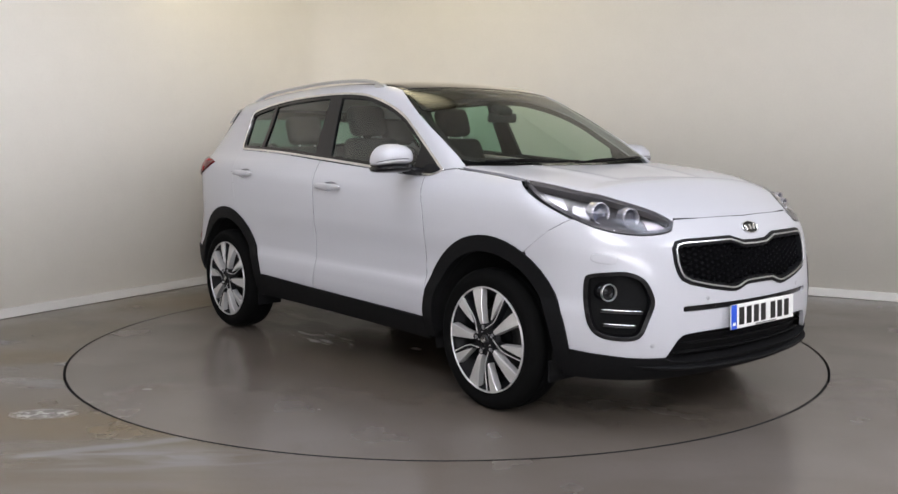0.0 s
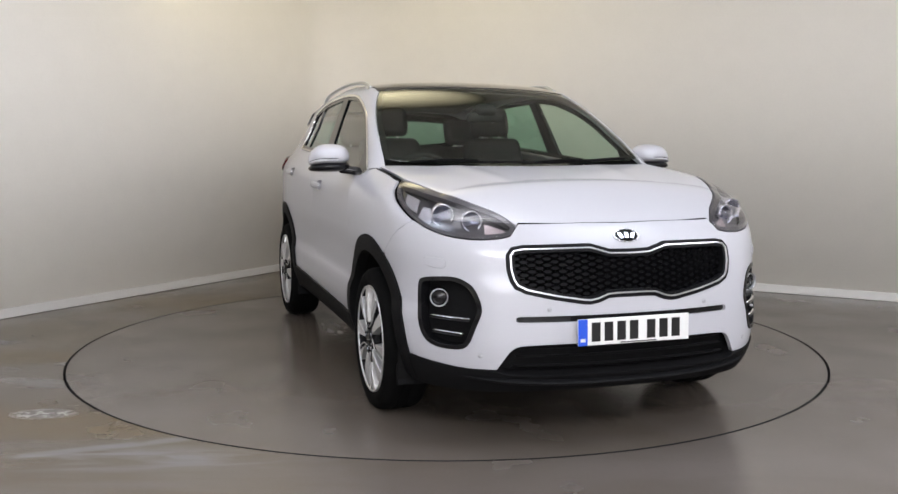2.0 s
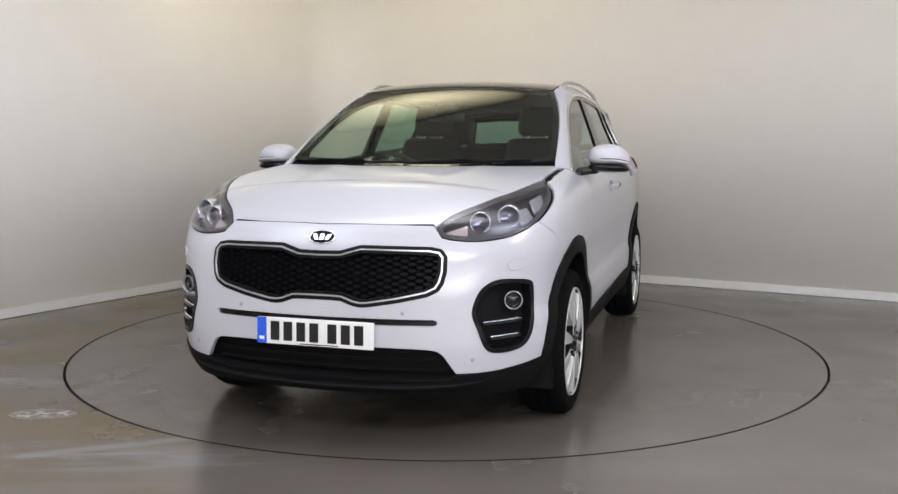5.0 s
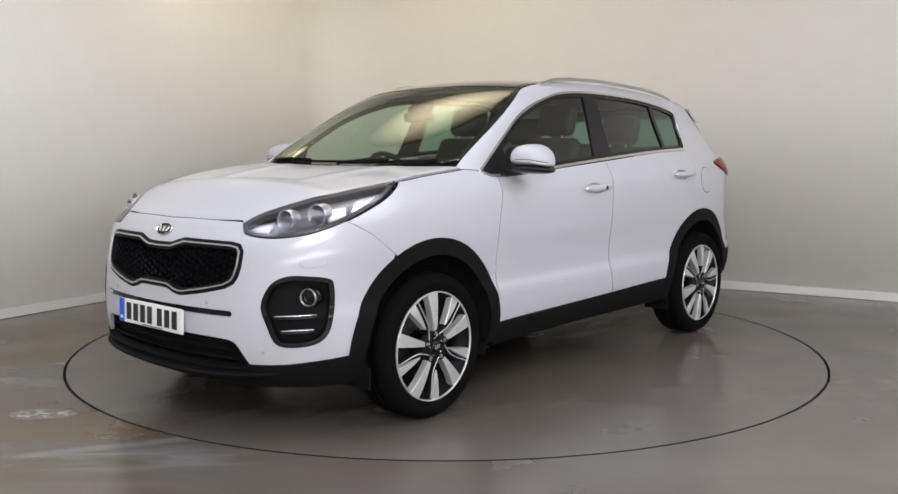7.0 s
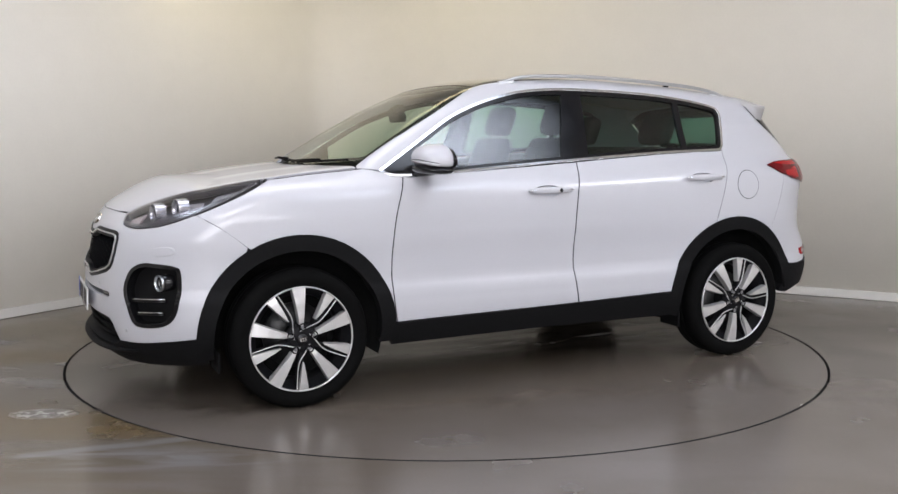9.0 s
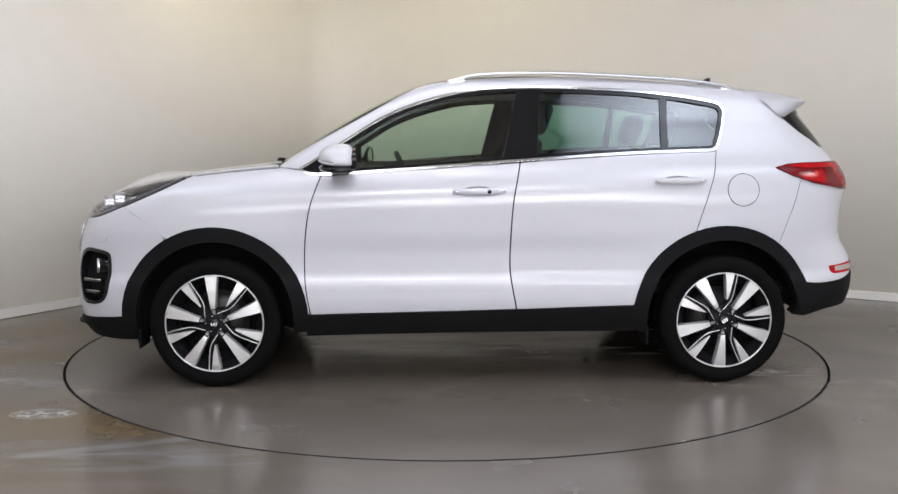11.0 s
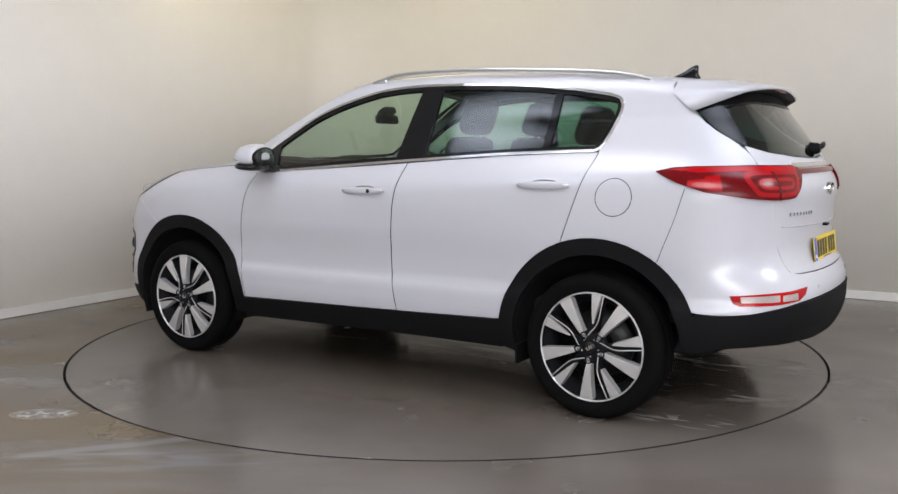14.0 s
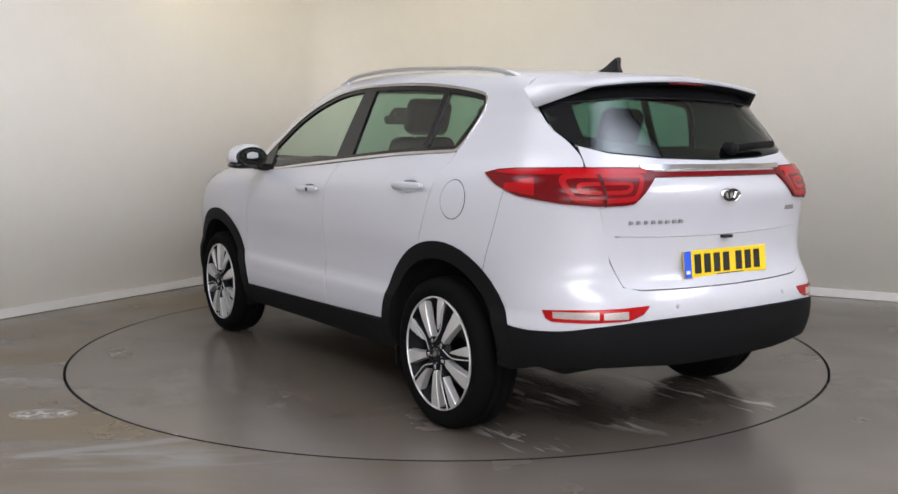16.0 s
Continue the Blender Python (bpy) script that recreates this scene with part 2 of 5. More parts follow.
ob = upright("wall_back", wall_line(0), wall_line(-.15), -.04, CEILING, WALL, True)
tagged(ob, "plain warm-white painted studio wall with a rounded corner", "wall", kind="structure")
ob = upright("skirting", wall_line(.018), wall_line(.002), -.016, .047, SKIRT)
tagged(ob, "low white painted skirting board along the wall foot", "skirting board", kind="structure")
ob = upright("skirting_cap", wall_line(.012), wall_line(.002), .0475, .053, SKIRT)
tagged(ob, "thin white bead on top of the skirting board", "skirting board", kind="structure")
ends = wall_line(0)
for name, a, b in (("wall_front", (-8.0, -15.0), (13.5, -15.0)),):
    ob = upright(name, [Vector(b), Vector(a)], [Vector((b[0], b[1] - .15)), Vector((a[0], a[1] - .15))], -.04, CEILING, WALL)
    tagged(ob, "plain warm-white painted wall behind the camera", "wall", kind="structure")
for name, x in (("wall_left", -7.2), ("wall_right", 12.5)):
    ob = upright(name, [Vector((x, -15.0)), Vector((x, 1.5))], [Vector((x + math.copysign(.15, x), -15.0)), Vector((x + math.copysign(.15, x), 1.5))], -.04, CEILING, WALL)
    tagged(ob, "plain warm-white painted side wall of the studio", "wall", kind="structure")
ob = mesh_object("ceiling", [(-9, -16, CEILING), (14, -16, CEILING), (14, 6, CEILING), (-9, 6, CEILING), (-9, -16, CEILING + .1), (14, -16, CEILING + .1), (14, 6, CEILING + .1), (-9, 6, CEILING + .1)],
                 [(0, 3, 2, 1), (4, 5, 6, 7), (0, 1, 5, 4), (1, 2, 6, 5), (2, 3, 7, 6), (3, 0, 4, 7)], CEIL)
tagged(ob, "flat white painted studio ceiling", "ceiling", kind="structure")

RING = 2.292
FLOOR_AT = (0, .0936, -.020)   # middle of the turntable, at floor level
N = 160
ring = [(math.cos(2 * math.pi * i / N), math.sin(2 * math.pi * i / N)) for i in range(N)]
verts = [(RING * c, RING * s, 0) for c, s in ring] + [(RING * c, RING * s, -.12) for c, s in ring]
far = []
for c, s in ring:
    k = min(15 / abs(c) if abs(c) > 1e-6 else 99, 16 / abs(s) if abs(s) > 1e-6 else 99)
    far.append((k * c, k * s, 0))
verts += far
faces = []
for i in range(N):
    j = (i + 1) % N
    faces += [(i, 2 * N + i, 2 * N + j, j), (j, N + j, N + i, i)]
ob = mesh_object("floor", verts, faces, FLOOR)
ob.data.materials.append(PIT)
for k, f in enumerate(ob.data.polygons):
    f.material_index = k % 2
ob.matrix_world = pose(*FLOOR_AT)
tagged(ob, "grey-brown painted concrete floor, stained and flaking in places", "floor", kind="structure")
ob = mesh_object("turntable_pit", [(2.4 * c, 2.4 * s, -.125) for c, s in ring], [tuple(range(N))], PIT)
ob.matrix_world = pose(*FLOOR_AT)
tagged(ob, "dark recess under the turntable's edge", "pit", kind="structure")

R = 2.277
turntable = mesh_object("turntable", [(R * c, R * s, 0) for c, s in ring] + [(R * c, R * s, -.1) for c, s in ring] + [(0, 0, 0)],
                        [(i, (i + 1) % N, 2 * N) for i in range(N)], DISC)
rim = mesh_object("rim", [(R * c, R * s, z) for z in (-.001, -.1) for c, s in ring], [((i + 1) % N, i, N + i, N + (i + 1) % N) for i in range(N)], PIT)
rim.parent = turntable
tagged(turntable, "large round turntable flush with the floor, painted grey-brown", "turntable")

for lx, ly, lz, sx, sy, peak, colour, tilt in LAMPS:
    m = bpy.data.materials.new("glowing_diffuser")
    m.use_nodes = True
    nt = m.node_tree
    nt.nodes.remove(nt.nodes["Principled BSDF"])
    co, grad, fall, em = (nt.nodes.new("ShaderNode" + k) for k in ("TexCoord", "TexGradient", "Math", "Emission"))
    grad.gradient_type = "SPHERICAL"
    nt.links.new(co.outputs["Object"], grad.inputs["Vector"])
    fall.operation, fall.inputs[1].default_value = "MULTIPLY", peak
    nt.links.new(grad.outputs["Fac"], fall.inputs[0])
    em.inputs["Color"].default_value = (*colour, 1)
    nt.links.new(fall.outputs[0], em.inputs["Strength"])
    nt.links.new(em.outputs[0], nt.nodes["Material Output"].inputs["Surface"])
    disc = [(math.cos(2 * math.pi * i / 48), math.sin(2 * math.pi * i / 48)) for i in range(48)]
    lamp = mesh_object("unseen_light", [(c * sx * 1.02, s2 * sy * 1.02, z) for z in (-.045, 0) for c, s2 in disc],
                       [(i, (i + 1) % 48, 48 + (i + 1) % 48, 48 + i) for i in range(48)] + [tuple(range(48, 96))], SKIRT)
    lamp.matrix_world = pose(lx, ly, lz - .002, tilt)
    tagged(lamp, "round white light placed out of view, with a glowing diffuser, switched on", "studio light", "round studio lights")
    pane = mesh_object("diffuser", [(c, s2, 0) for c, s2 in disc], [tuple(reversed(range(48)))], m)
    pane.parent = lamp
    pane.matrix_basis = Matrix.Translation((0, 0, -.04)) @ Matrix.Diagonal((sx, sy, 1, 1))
# ---- the car's outer surface: x ahead, y to its left, z up, origin on the ground at mid wheelbase ----
def hermite(xs, ys):
    """A smooth curve y(x) through the given stations."""
    xs, ys = np.array(xs, float), np.array(ys, float)
    d = np.diff(ys) / np.diff(xs)
    m = np.concatenate([[d[0]], (d[1:] + d[:-1]) / 2, [d[-1]]])
    flat = np.concatenate([[False], d[1:] * d[:-1] <= 0, [False]])
    m[flat] = 0

    def at(x):
        x = np.clip(x, xs[0], xs[-1])
        i = np.clip(np.searchsorted(xs, x) - 1, 0, len(xs) - 2)
        h = xs[i + 1] - xs[i]
        s = (x - xs[i]) / h
        return ((1 + 2 * s) * (1 - s) ** 2 * ys[i] + s * (1 - s) ** 2 * h * m[i]
                + s * s * (3 - 2 * s) * ys[i + 1] + s * s * (s - 1) * h * m[i + 1])
    return at


SECTION = hermite([.15, .25, .36, .46, .52, .58, .68, .82, .96, 1.03, 1.08, 1.13, 1.18, 1.3, 1.42, 1.54, 1.62, 1.7],
                  [.80, .85, .888, .899, .898, .884, .887, .900, .898, .885, .858, .820, .795, .748, .700, .648, .605, .55])
TAPER = hermite([-2.4, -2.1, -1.8, -1.5, -1.2, -.6, 0, .6, 1.0, 1.3, 1.6, 1.9, 2.1, 2.4],
                [.14, .085, .045, .02, .005, 0, 0, 0, .0, .0, .012, .05, .10, .2])
NOSE = hermite([.1, .2, .27, .36, .5, .62, .72, .8, .86, .92, .97, 1.1],
               [2.02, 2.13, 2.19, 2.215, 2.222, 2.215, 2.20, 2.18, 2.15, 2.105, 2.03, 1.8])
TAIL = hermite([.15, .28, .38, .5, .6, .66, .72, .8, .92, 1.03, 1.09, 1.15, 1.3, 1.42, 1.5, 1.7],
               [-2.0, -2.13, -2.20, -2.228, -2.225, -2.20, -2.165, -2.15, -2.155, -2.168, -2.15, -2.11, -2.005, -1.915, -1.86, -1.75])
HOOD = hermite([.7, .95, 1.1, 1.3, 1.5, 1.7, 1.9, 2.0, 2.1, 2.2, 2.4], [1.163, 1.148, 1.136, 1.115, 1.088, 1.051, .999, .967, .928, .87, .74])
ROOF = hermite([-2.3, -2.0, -1.75, -1.5, -1.2, -.8, -.4, -.1, .1, .25, .45, .7, .95, 1.15],
               [1.40, 1.495, 1.545, 1.578, 1.607, 1.632, 1.644, 1.640, 1.625, 1.593, 1.514, 1.382, 1.228, 1.08])


def smax(a, b, k):
    h = np.maximum(k - np.abs(a - b), 0) / k
    return np.maximum(a, b) + h * h * k / 4


def body(p):
    """Below nought inside the car, nought on its skin."""
    x, y, z = p[..., 0], np.abs(p[..., 1]), p[..., 2]
    zz = z + .036 * np.clip(x, -1.6, 1.2) * np.clip((z - .7) / .4, 0, 1)
    bump = sum(.032 * np.exp(-((x - c) ** 2 + (z - .45) ** 2) / .20) for c in (1.335, -1.335))
    tuck = .040 * np.clip((-x - .5) / .9, 0, 1) * np.clip((z - 1.12) / .25, 0, 1)
    side = y - (SECTION(zz) - tuck - TAPER(x) * np.clip(1.1 - .1 * z, .6, 1.2) + bump)
    front = x - (NOSE(z) - .22 * y ** 2 - .16 * y ** 4)
    back = (TAIL(z) + .16 * y ** 2 + .20 * y ** 4) - x
    ridge = np.abs(y) - (.40 - .16 * (x - 1.1))
    bonnet = HOOD(x) - .012 * y ** 2 + .007 * np.exp(-(ridge / .06) ** 2) * np.clip((2.0 - x) / .3, 0, 1) * np.clip((x - 1.0) / .2, 0, 1)
    top = z - np.maximum(bonnet, ROOF(x) - .075 * y ** 2 - .05 * y ** 4)
    ends = smax(front, back, .05)
    return smax(smax(side, ends, .22), top, .07)


def cast(o, d, reach=4.0, steps=420):
    """Where rays from o along d first meet the skin."""
    o, d = np.atleast_2d(o).astype(float), np.atleast_2d(d).astype(float)
    d = d / np.linalg.norm(d, axis=1, keepdims=True)
    lo, hi = np.zeros(len(o)), np.full(len(o), float(reach))
    found = np.zeros(len(o), bool)
    prev = body(o)
    for s in np.linspace(0, reach, steps)[1:]:
        g = body(o + s * d)
        new_hit = ~found & (g <= 0)
        hi[new_hit], lo[new_hit] = s, s - reach / (steps - 1)
        found |= new_hit
        if found.all():
            break
    for _ in range(26):
        mid = (lo + hi) / 2
        inside = body(o + mid[:, None] * d) <= 0
        hi, lo = np.where(inside, mid, hi), np.where(inside, lo, mid)
    return o + hi[:, None] * d, found


def skin_normal(p):
    e = 2e-3
    g = np.stack([body(p + v) - body(p - v) for v in np.eye(3) * e], -1)
    return g / (np.linalg.norm(g, axis=1, keepdims=True) + 1e-12)
# ---- panels: outlines laid on the car's skin ----
def domain(kind, pts):
    """Plane coordinates of points of the skin, seen from the side, from above or round the nose or tail."""
    p = np.atleast_2d(np.array(pts, float))
    if kind in ("left", "right"):
        return p[:, [0, 2]].copy()
    if kind == "top":
        return p[:, [0, 1]].copy()
    sign, x0 = (1, .9) if kind == "front" else (-1, -.9)
    return np.stack([np.arctan2(p[:, 1], sign * (p[:, 0] - x0)) * 1.2, p[:, 2]], 1)


def land(kind, uv):
    """The points of the skin at these plane coordinates."""
    uv = np.atleast_2d(np.array(uv, float))
    n = len(uv)
    if kind in ("left", "right"):
        s = 1 if kind == "left" else -1
        o, d = np.stack([uv[:, 0], np.full(n, 1.3 * s), uv[:, 1]], 1), np.tile([0, -s, 0], (n, 1))
    elif kind == "top":
        o, d = np.stack([uv[:, 0], uv[:, 1], np.full(n, 2.0)], 1), np.tile([0, 0, -1], (n, 1))
    else:
        sign, x0 = (1, .9) if kind == "front" else (-1, -.9)
        a = uv[:, 0] / 1.2
        w = np.stack([sign * np.cos(a), np.sin(a), np.zeros(n)], 1)
        o, d = np.stack([np.full(n, x0), np.zeros(n), uv[:, 1]], 1) + w * 1.9, -w
    return cast(o, d, 2.0, 260)[0]


def spline(pts, n=6, closed=False):
    """A smooth line through points of any dimension."""
    p = [np.array(q, float) for q in pts]
    m = len(p)
    out = []
    for i in range(m if closed else m - 1):
        a, b = p[i], p[(i + 1) % m]
        pa = p[i - 1] if closed or i else 2 * a - b
        pb = p[(i + 2) % m] if closed or i + 2 < m else 2 * b - a
        for k in range(n):
            s = k / n
            out.append(.5 * (2 * a + (b - pa) * s + (2 * pa - 5 * a + 4 * b - pb) * s * s + (3 * a - pa - 3 * b + pb) * s ** 3))
    if not closed:
        out.append(p[-1])
    return out


def arc(cx, cz, r, a0, a1, n=14):
    return [(cx + r * math.cos(radians(a0 + (a1 - a0) * i / n)), 0, cz + r * math.sin(radians(a0 + (a1 - a0) * i / n))) for i in range(n + 1)]


def dense(loop, step):
    """A closed loop with points no further apart than step."""
    out = []
    for a, b in zip(loop, np.roll(loop, -1, 0)):
        k = max(1, int(math.ceil(np.linalg.norm(b - a) / step)))
        out += [a + (b - a) * i / k for i in range(k)]
    keep = [out[0]]
    for q in out[1:]:
        if np.linalg.norm(q - keep[-1]) > step * .12:
            keep.append(q)
    if np.linalg.norm(keep[0] - keep[-1]) < step * .12:
        keep.pop()
    return np.array(keep)


def area(loop):
    x, y = loop[:, 0], loop[:, 1]
    return .5 * np.sum(x * np.roll(y, -1) - np.roll(x, -1) * y)


def inset(loop, d):
    """A loop drawn inwards by d."""
    if area(loop) < 0:
        loop = loop[::-1]
    e = np.roll(loop, -1, 0) - np.roll(loop, 1, 0)
    e /= np.linalg.norm(e, axis=1, keepdims=True) + 1e-9
    return loop + np.stack([-e[:, 1], e[:, 0]], 1) * d


def within(loop, q):
    a, b = loop, np.roll(loop, -1, 0)
    inside = np.zeros(len(q), bool)
    for (x0, y0), (x1, y1) in zip(a, b):
        c = ((y0 > q[:, 1]) != (y1 > q[:, 1]))
        t = (q[:, 1] - y0) / (y1 - y0 + 1e-15)
        inside ^= c & (q[:, 0] < x0 + t * (x1 - x0))
    return inside


def far_from(loop, q, d):
    ok = np.ones(len(q), bool)
    for c in loop:
        ok &= (q[:, 0] - c[0]) ** 2 + (q[:, 1] - c[1]) ** 2 > d * d
    return ok


def fill(loop, holes=(), step=.03):
    """Triangles that fill a loop but for its holes, with an even net inside."""
    loop = dense(loop, step)
    holes = [dense(h, step) for h in holes]
    lo, hi = loop.min(0), loop.max(0)
    gx, gy = np.meshgrid(np.arange(lo[0], hi[0], step), np.arange(lo[1], hi[1], step * .87))
    gx = gx + (np.arange(len(gx)) % 2)[:, None] * step / 2
    g = np.stack([gx.ravel(), gy.ravel()], 1)
    g = g[within(loop, g)]
    for h in holes:
        g = g[~within(h, g)]
    for l in (loop, *holes):
        g = g[far_from(l, g, step * .6)]
    verts, edges, k = [], [], 0
    for l in (loop, *holes):
        verts += [Vector(v) for v in l]
        edges += [(k + i, k + (i + 1) % len(l)) for i in range(len(l))]
        k += len(l)
    verts += [Vector(v) for v in g]
    v, _, f, *_ = geometry.delaunay_2d_cdt(verts, edges, [], 0, 1e-6)
    v = np.array([tuple(q) for q in v])
    c = np.array([v[list(t)].mean(0) for t in f])
    keep = within(loop, c)
    for h in holes:
        keep &= ~within(h, c)
    return v, [tuple(t) for t, ok in zip(f, keep) if ok]


def link_part(name, me, mat, parent, label=""):
    me.materials.append(mat)
    ob = new(name, me)
    ob.parent = parent
    if label:
        ob["label"] = label
    return ob


def panel(name, kind, outline, mat, parent, holes=(), off=0.0, depth=.014, step=.035, label="", flat=False, edge=.003):
    """A panel of sheet on the skin: outline and holes in points of the skin (or plane loops), raised by off, its edges turned in by depth."""
    as_loop = lambda o: o if isinstance(o, np.ndarray) and o.shape[1] == 2 else domain(kind, o)
    uv, tris = fill(as_loop(outline), [as_loop(h) for h in holes], step)
    p = land(kind, uv)
    nrm = skin_normal(p)
    p = p + nrm * off
    # outward winding
    t = np.array(tris)
    fn = np.cross(p[t[:, 1]] - p[t[:, 0]], p[t[:, 2]] - p[t[:, 0]])
    turn = (fn * nrm[t[:, 0]]).sum(1) < 0
    t[turn] = t[turn][:, ::-1]
    count = {}
    for a, b, c in t:
        for e in ((a, b), (b, c), (c, a)):
            count[e] = count.get(e, 0) + 1
    rim = [e for e in count if (e[1], e[0]) not in count]
    ids = sorted({i for e in rim for i in e})
    verts, normals, faces = [*p], [*nrm], [tuple(x) for x in t]
    inward = {}
    for a, b in rim:     # mean direction out of the sheet along its edge
        d = np.cross(p[b] - p[a], nrm[a])
        for i in (a, b):
            inward[i] = inward.get(i, 0) + d / (np.linalg.norm(d) + 1e-9)
    low = {}
    for i in ids:
        d = inward[i] / (np.linalg.norm(inward[i]) + 1e-9)
        k = len(verts)
        verts += [p[i], p[i] + d * edge * .4 - nrm[i] * edge, p[i] + d * edge * .4 - nrm[i] * depth]
        normals += [nrm[i], d, d]
        low[i] = k
    for a, b in rim:
        ka, kb = low[a], low[b]
        faces += [(b, a, ka + 1, kb + 1), (kb + 1, ka + 1, ka + 2, kb + 2)]
    me = bpy.data.meshes.new(name)
    me.from_pydata([tuple(v) for v in verts], [], faces)
    me.polygons.foreach_set("use_smooth", [True] * len(me.polygons))
    me.update()
    me.normals_split_custom_set_from_vertices([tuple(v) for v in normals])
    return link_part(name, me, mat, parent, label)


def flip(pts):
    return [(p[0], -p[1], p[2]) for p in pts]


def both(half):
    """A closed outline from its left half, which runs from the middle line to the middle line."""
    h = [tuple(p) for p in half]
    return h + [(x, -y, z) for x, y, z in reversed(h) if abs(y) > 1e-4]


def sides(name, outline, mat, parent, label="", holes=(), **kw):
    """The same panel on the left and on the right."""
    return [panel(name, k, outline, mat, parent if not isinstance(parent, (list, tuple)) else parent[i], holes=holes, label=label, **kw)
            for i, k in enumerate(("left", "right"))]


def bm_part(name, bm, mat, parent, label="", smooth=True, place=None):
    me = bpy.data.meshes.new(name)
    bm.to_mesh(me)
    bm.free()
    if smooth:
        me.polygons.foreach_set("use_smooth", [True] * len(me.polygons))
    ob = link_part(name, me, mat, parent, label)
    if place is not None:
        ob.matrix_basis = place
    return ob


def block(size, bevel=.01, seg=2, taper=None):
    """A box with rounded edges, as a bmesh about the origin."""
    bm = bmesh.new()
    bmesh.ops.create_cube(bm, size=1)
    for v in bm.verts:
        v.co = Vector([c * s for c, s in zip(v.co, size)])
        if taper:
            taper(v.co)
    if bevel:
        bmesh.ops.bevel(bm, geom=list(bm.edges), offset=bevel, segments=seg, affect="EDGES", profile=.5)
    return bm


def lathe(profile, n=64, axis="y"):
    """A turned form: profile of (radius, along)."""
    bm = bmesh.new()
    rings = []
    for i in range(n):
        a = 2 * math.pi * i / n
        rings.append([bm.verts.new((r * math.cos(a), l, r * math.sin(a))) for r, l in profile])
    for i in range(n):
        a, b = rings[i], rings[(i + 1) % n]
        for k in range(len(profile) - 1):
            bm.faces.new((a[k], a[k + 1], b[k + 1], b[k]))
    bmesh.ops.recalc_face_normals(bm, faces=bm.faces)
    return bm


def prism(loop, depth, bevel=0.0):
    """A plate: plane loop in x and z, thickness along y."""
    bm = bmesh.new()
    f = bm.faces.new([bm.verts.new((x, 0, z)) for x, z in loop])
    r = bmesh.ops.extrude_face_region(bm, geom=[f])
    bmesh.ops.translate(bm, verts=[v for v in r["geom"] if isinstance(v, bmesh.types.BMVert)], vec=(0, depth, 0))
    bmesh.ops.recalc_face_normals(bm, faces=bm.faces)
    if bevel:
        bmesh.ops.bevel(bm, geom=list(bm.edges), offset=bevel, segments=2, affect="EDGES", profile=.5)
    return bm


def tube(line, radius, n=10, closed=False, swell=None):
    """A rod along a line of points; radius may be a pair (across, up)."""
    bm = bmesh.new()
    p = [Vector(q) for q in line]
    ra, rb = radius if isinstance(radius, tuple) else (radius, radius)
    rings = []
    for i, q in enumerate(p):
        a = p[i - 1] if i or closed else q
        b = p[(i + 1) % len(p)] if i + 1 < len(p) or closed else q
        t = (b - a).normalized()
        side = t.cross(Vector((0, 0, 1)))
        side = side.normalized() if side.length > 1e-4 else Vector((1, 0, 0))
        up = side.cross(t)
        w = swell(i / (len(p) - 1)) if swell else 1
        rings.append([bm.verts.new(q + side * ra * w * math.cos(2 * math.pi * k / n) + up * rb * w * math.sin(2 * math.pi * k / n)) for k in range(n)])
    for i in range(len(rings) if closed else len(rings) - 1):
        a, b = rings[i], rings[(i + 1) % len(rings)]
        for k in range(n):
            bm.faces.new((a[k], a[(k + 1) % n], b[(k + 1) % n], b[k]))
    if not closed:
        bm.faces.new(rings[0][::-1])
        bm.faces.new(rings[-1])
    bmesh.ops.recalc_face_normals(bm, faces=bm.faces)
    return bm
# ---- the car ----
car = new("car")
car.empty_display_size = .3
tagged(car, "white SUV with black cladding and machined alloy wheels", "car")

HUB_F, HUB_R, HUB_Z, ARCH = 1.335, -1.335, .338, .483
side_z = lambda x, y: float(land("top", [(x, y)])[0][2])
hood_side = [(x, .775, side_z(x, .775) - .004) for x in (1.43, 1.3, 1.15, 1.05, .985)]

LAMP_TOP = [(x, y, side_z(x, y) - .0015) for x, y in ((1.455, .775), (1.60, .735), (1.70, .698), (1.80, .650), (1.88, .603), (1.975, .522), (2.02, .492), (2.062, .466))]
LAMP_LOW = [(2.072, .49, .872), (2.066, .53, .863), (2.05, .60, .857), (2.01, .665, .859), (1.946, .735, .871), (1.874, .79, .896), (1.80, .82, .925), (1.70, .838, .967), (1.58, .825, 1.02), LAMP_TOP[0]]
LAMP = spline(LAMP_TOP, 5) + spline(LAMP_LOW, 5)[:-1]
arch_f = lambda a0, a1, r=ARCH, n=14: arc(HUB_F, HUB_Z, r, a0, a1, n)
arch_r = lambda a0, a1, r=ARCH, n=14: arc(HUB_R, HUB_Z, r, a0, a1, n)

# front doors, rear doors, wings, body sides
HANDLES = ((-.172, .10, 1.000), (-1.217, -.948, 1.054))


def hollow(x0, x1, z, grow=0.0):
    """The oval hollow behind a door handle."""
    cx, w = (x0 + x1) / 2 + .005, .088 + grow
    return [(cx + w * math.cos(a), 0, z - .002 + (.031 + grow) * math.sin(a)) for a in np.linspace(0, 2 * math.pi, 28, endpoint=False)]



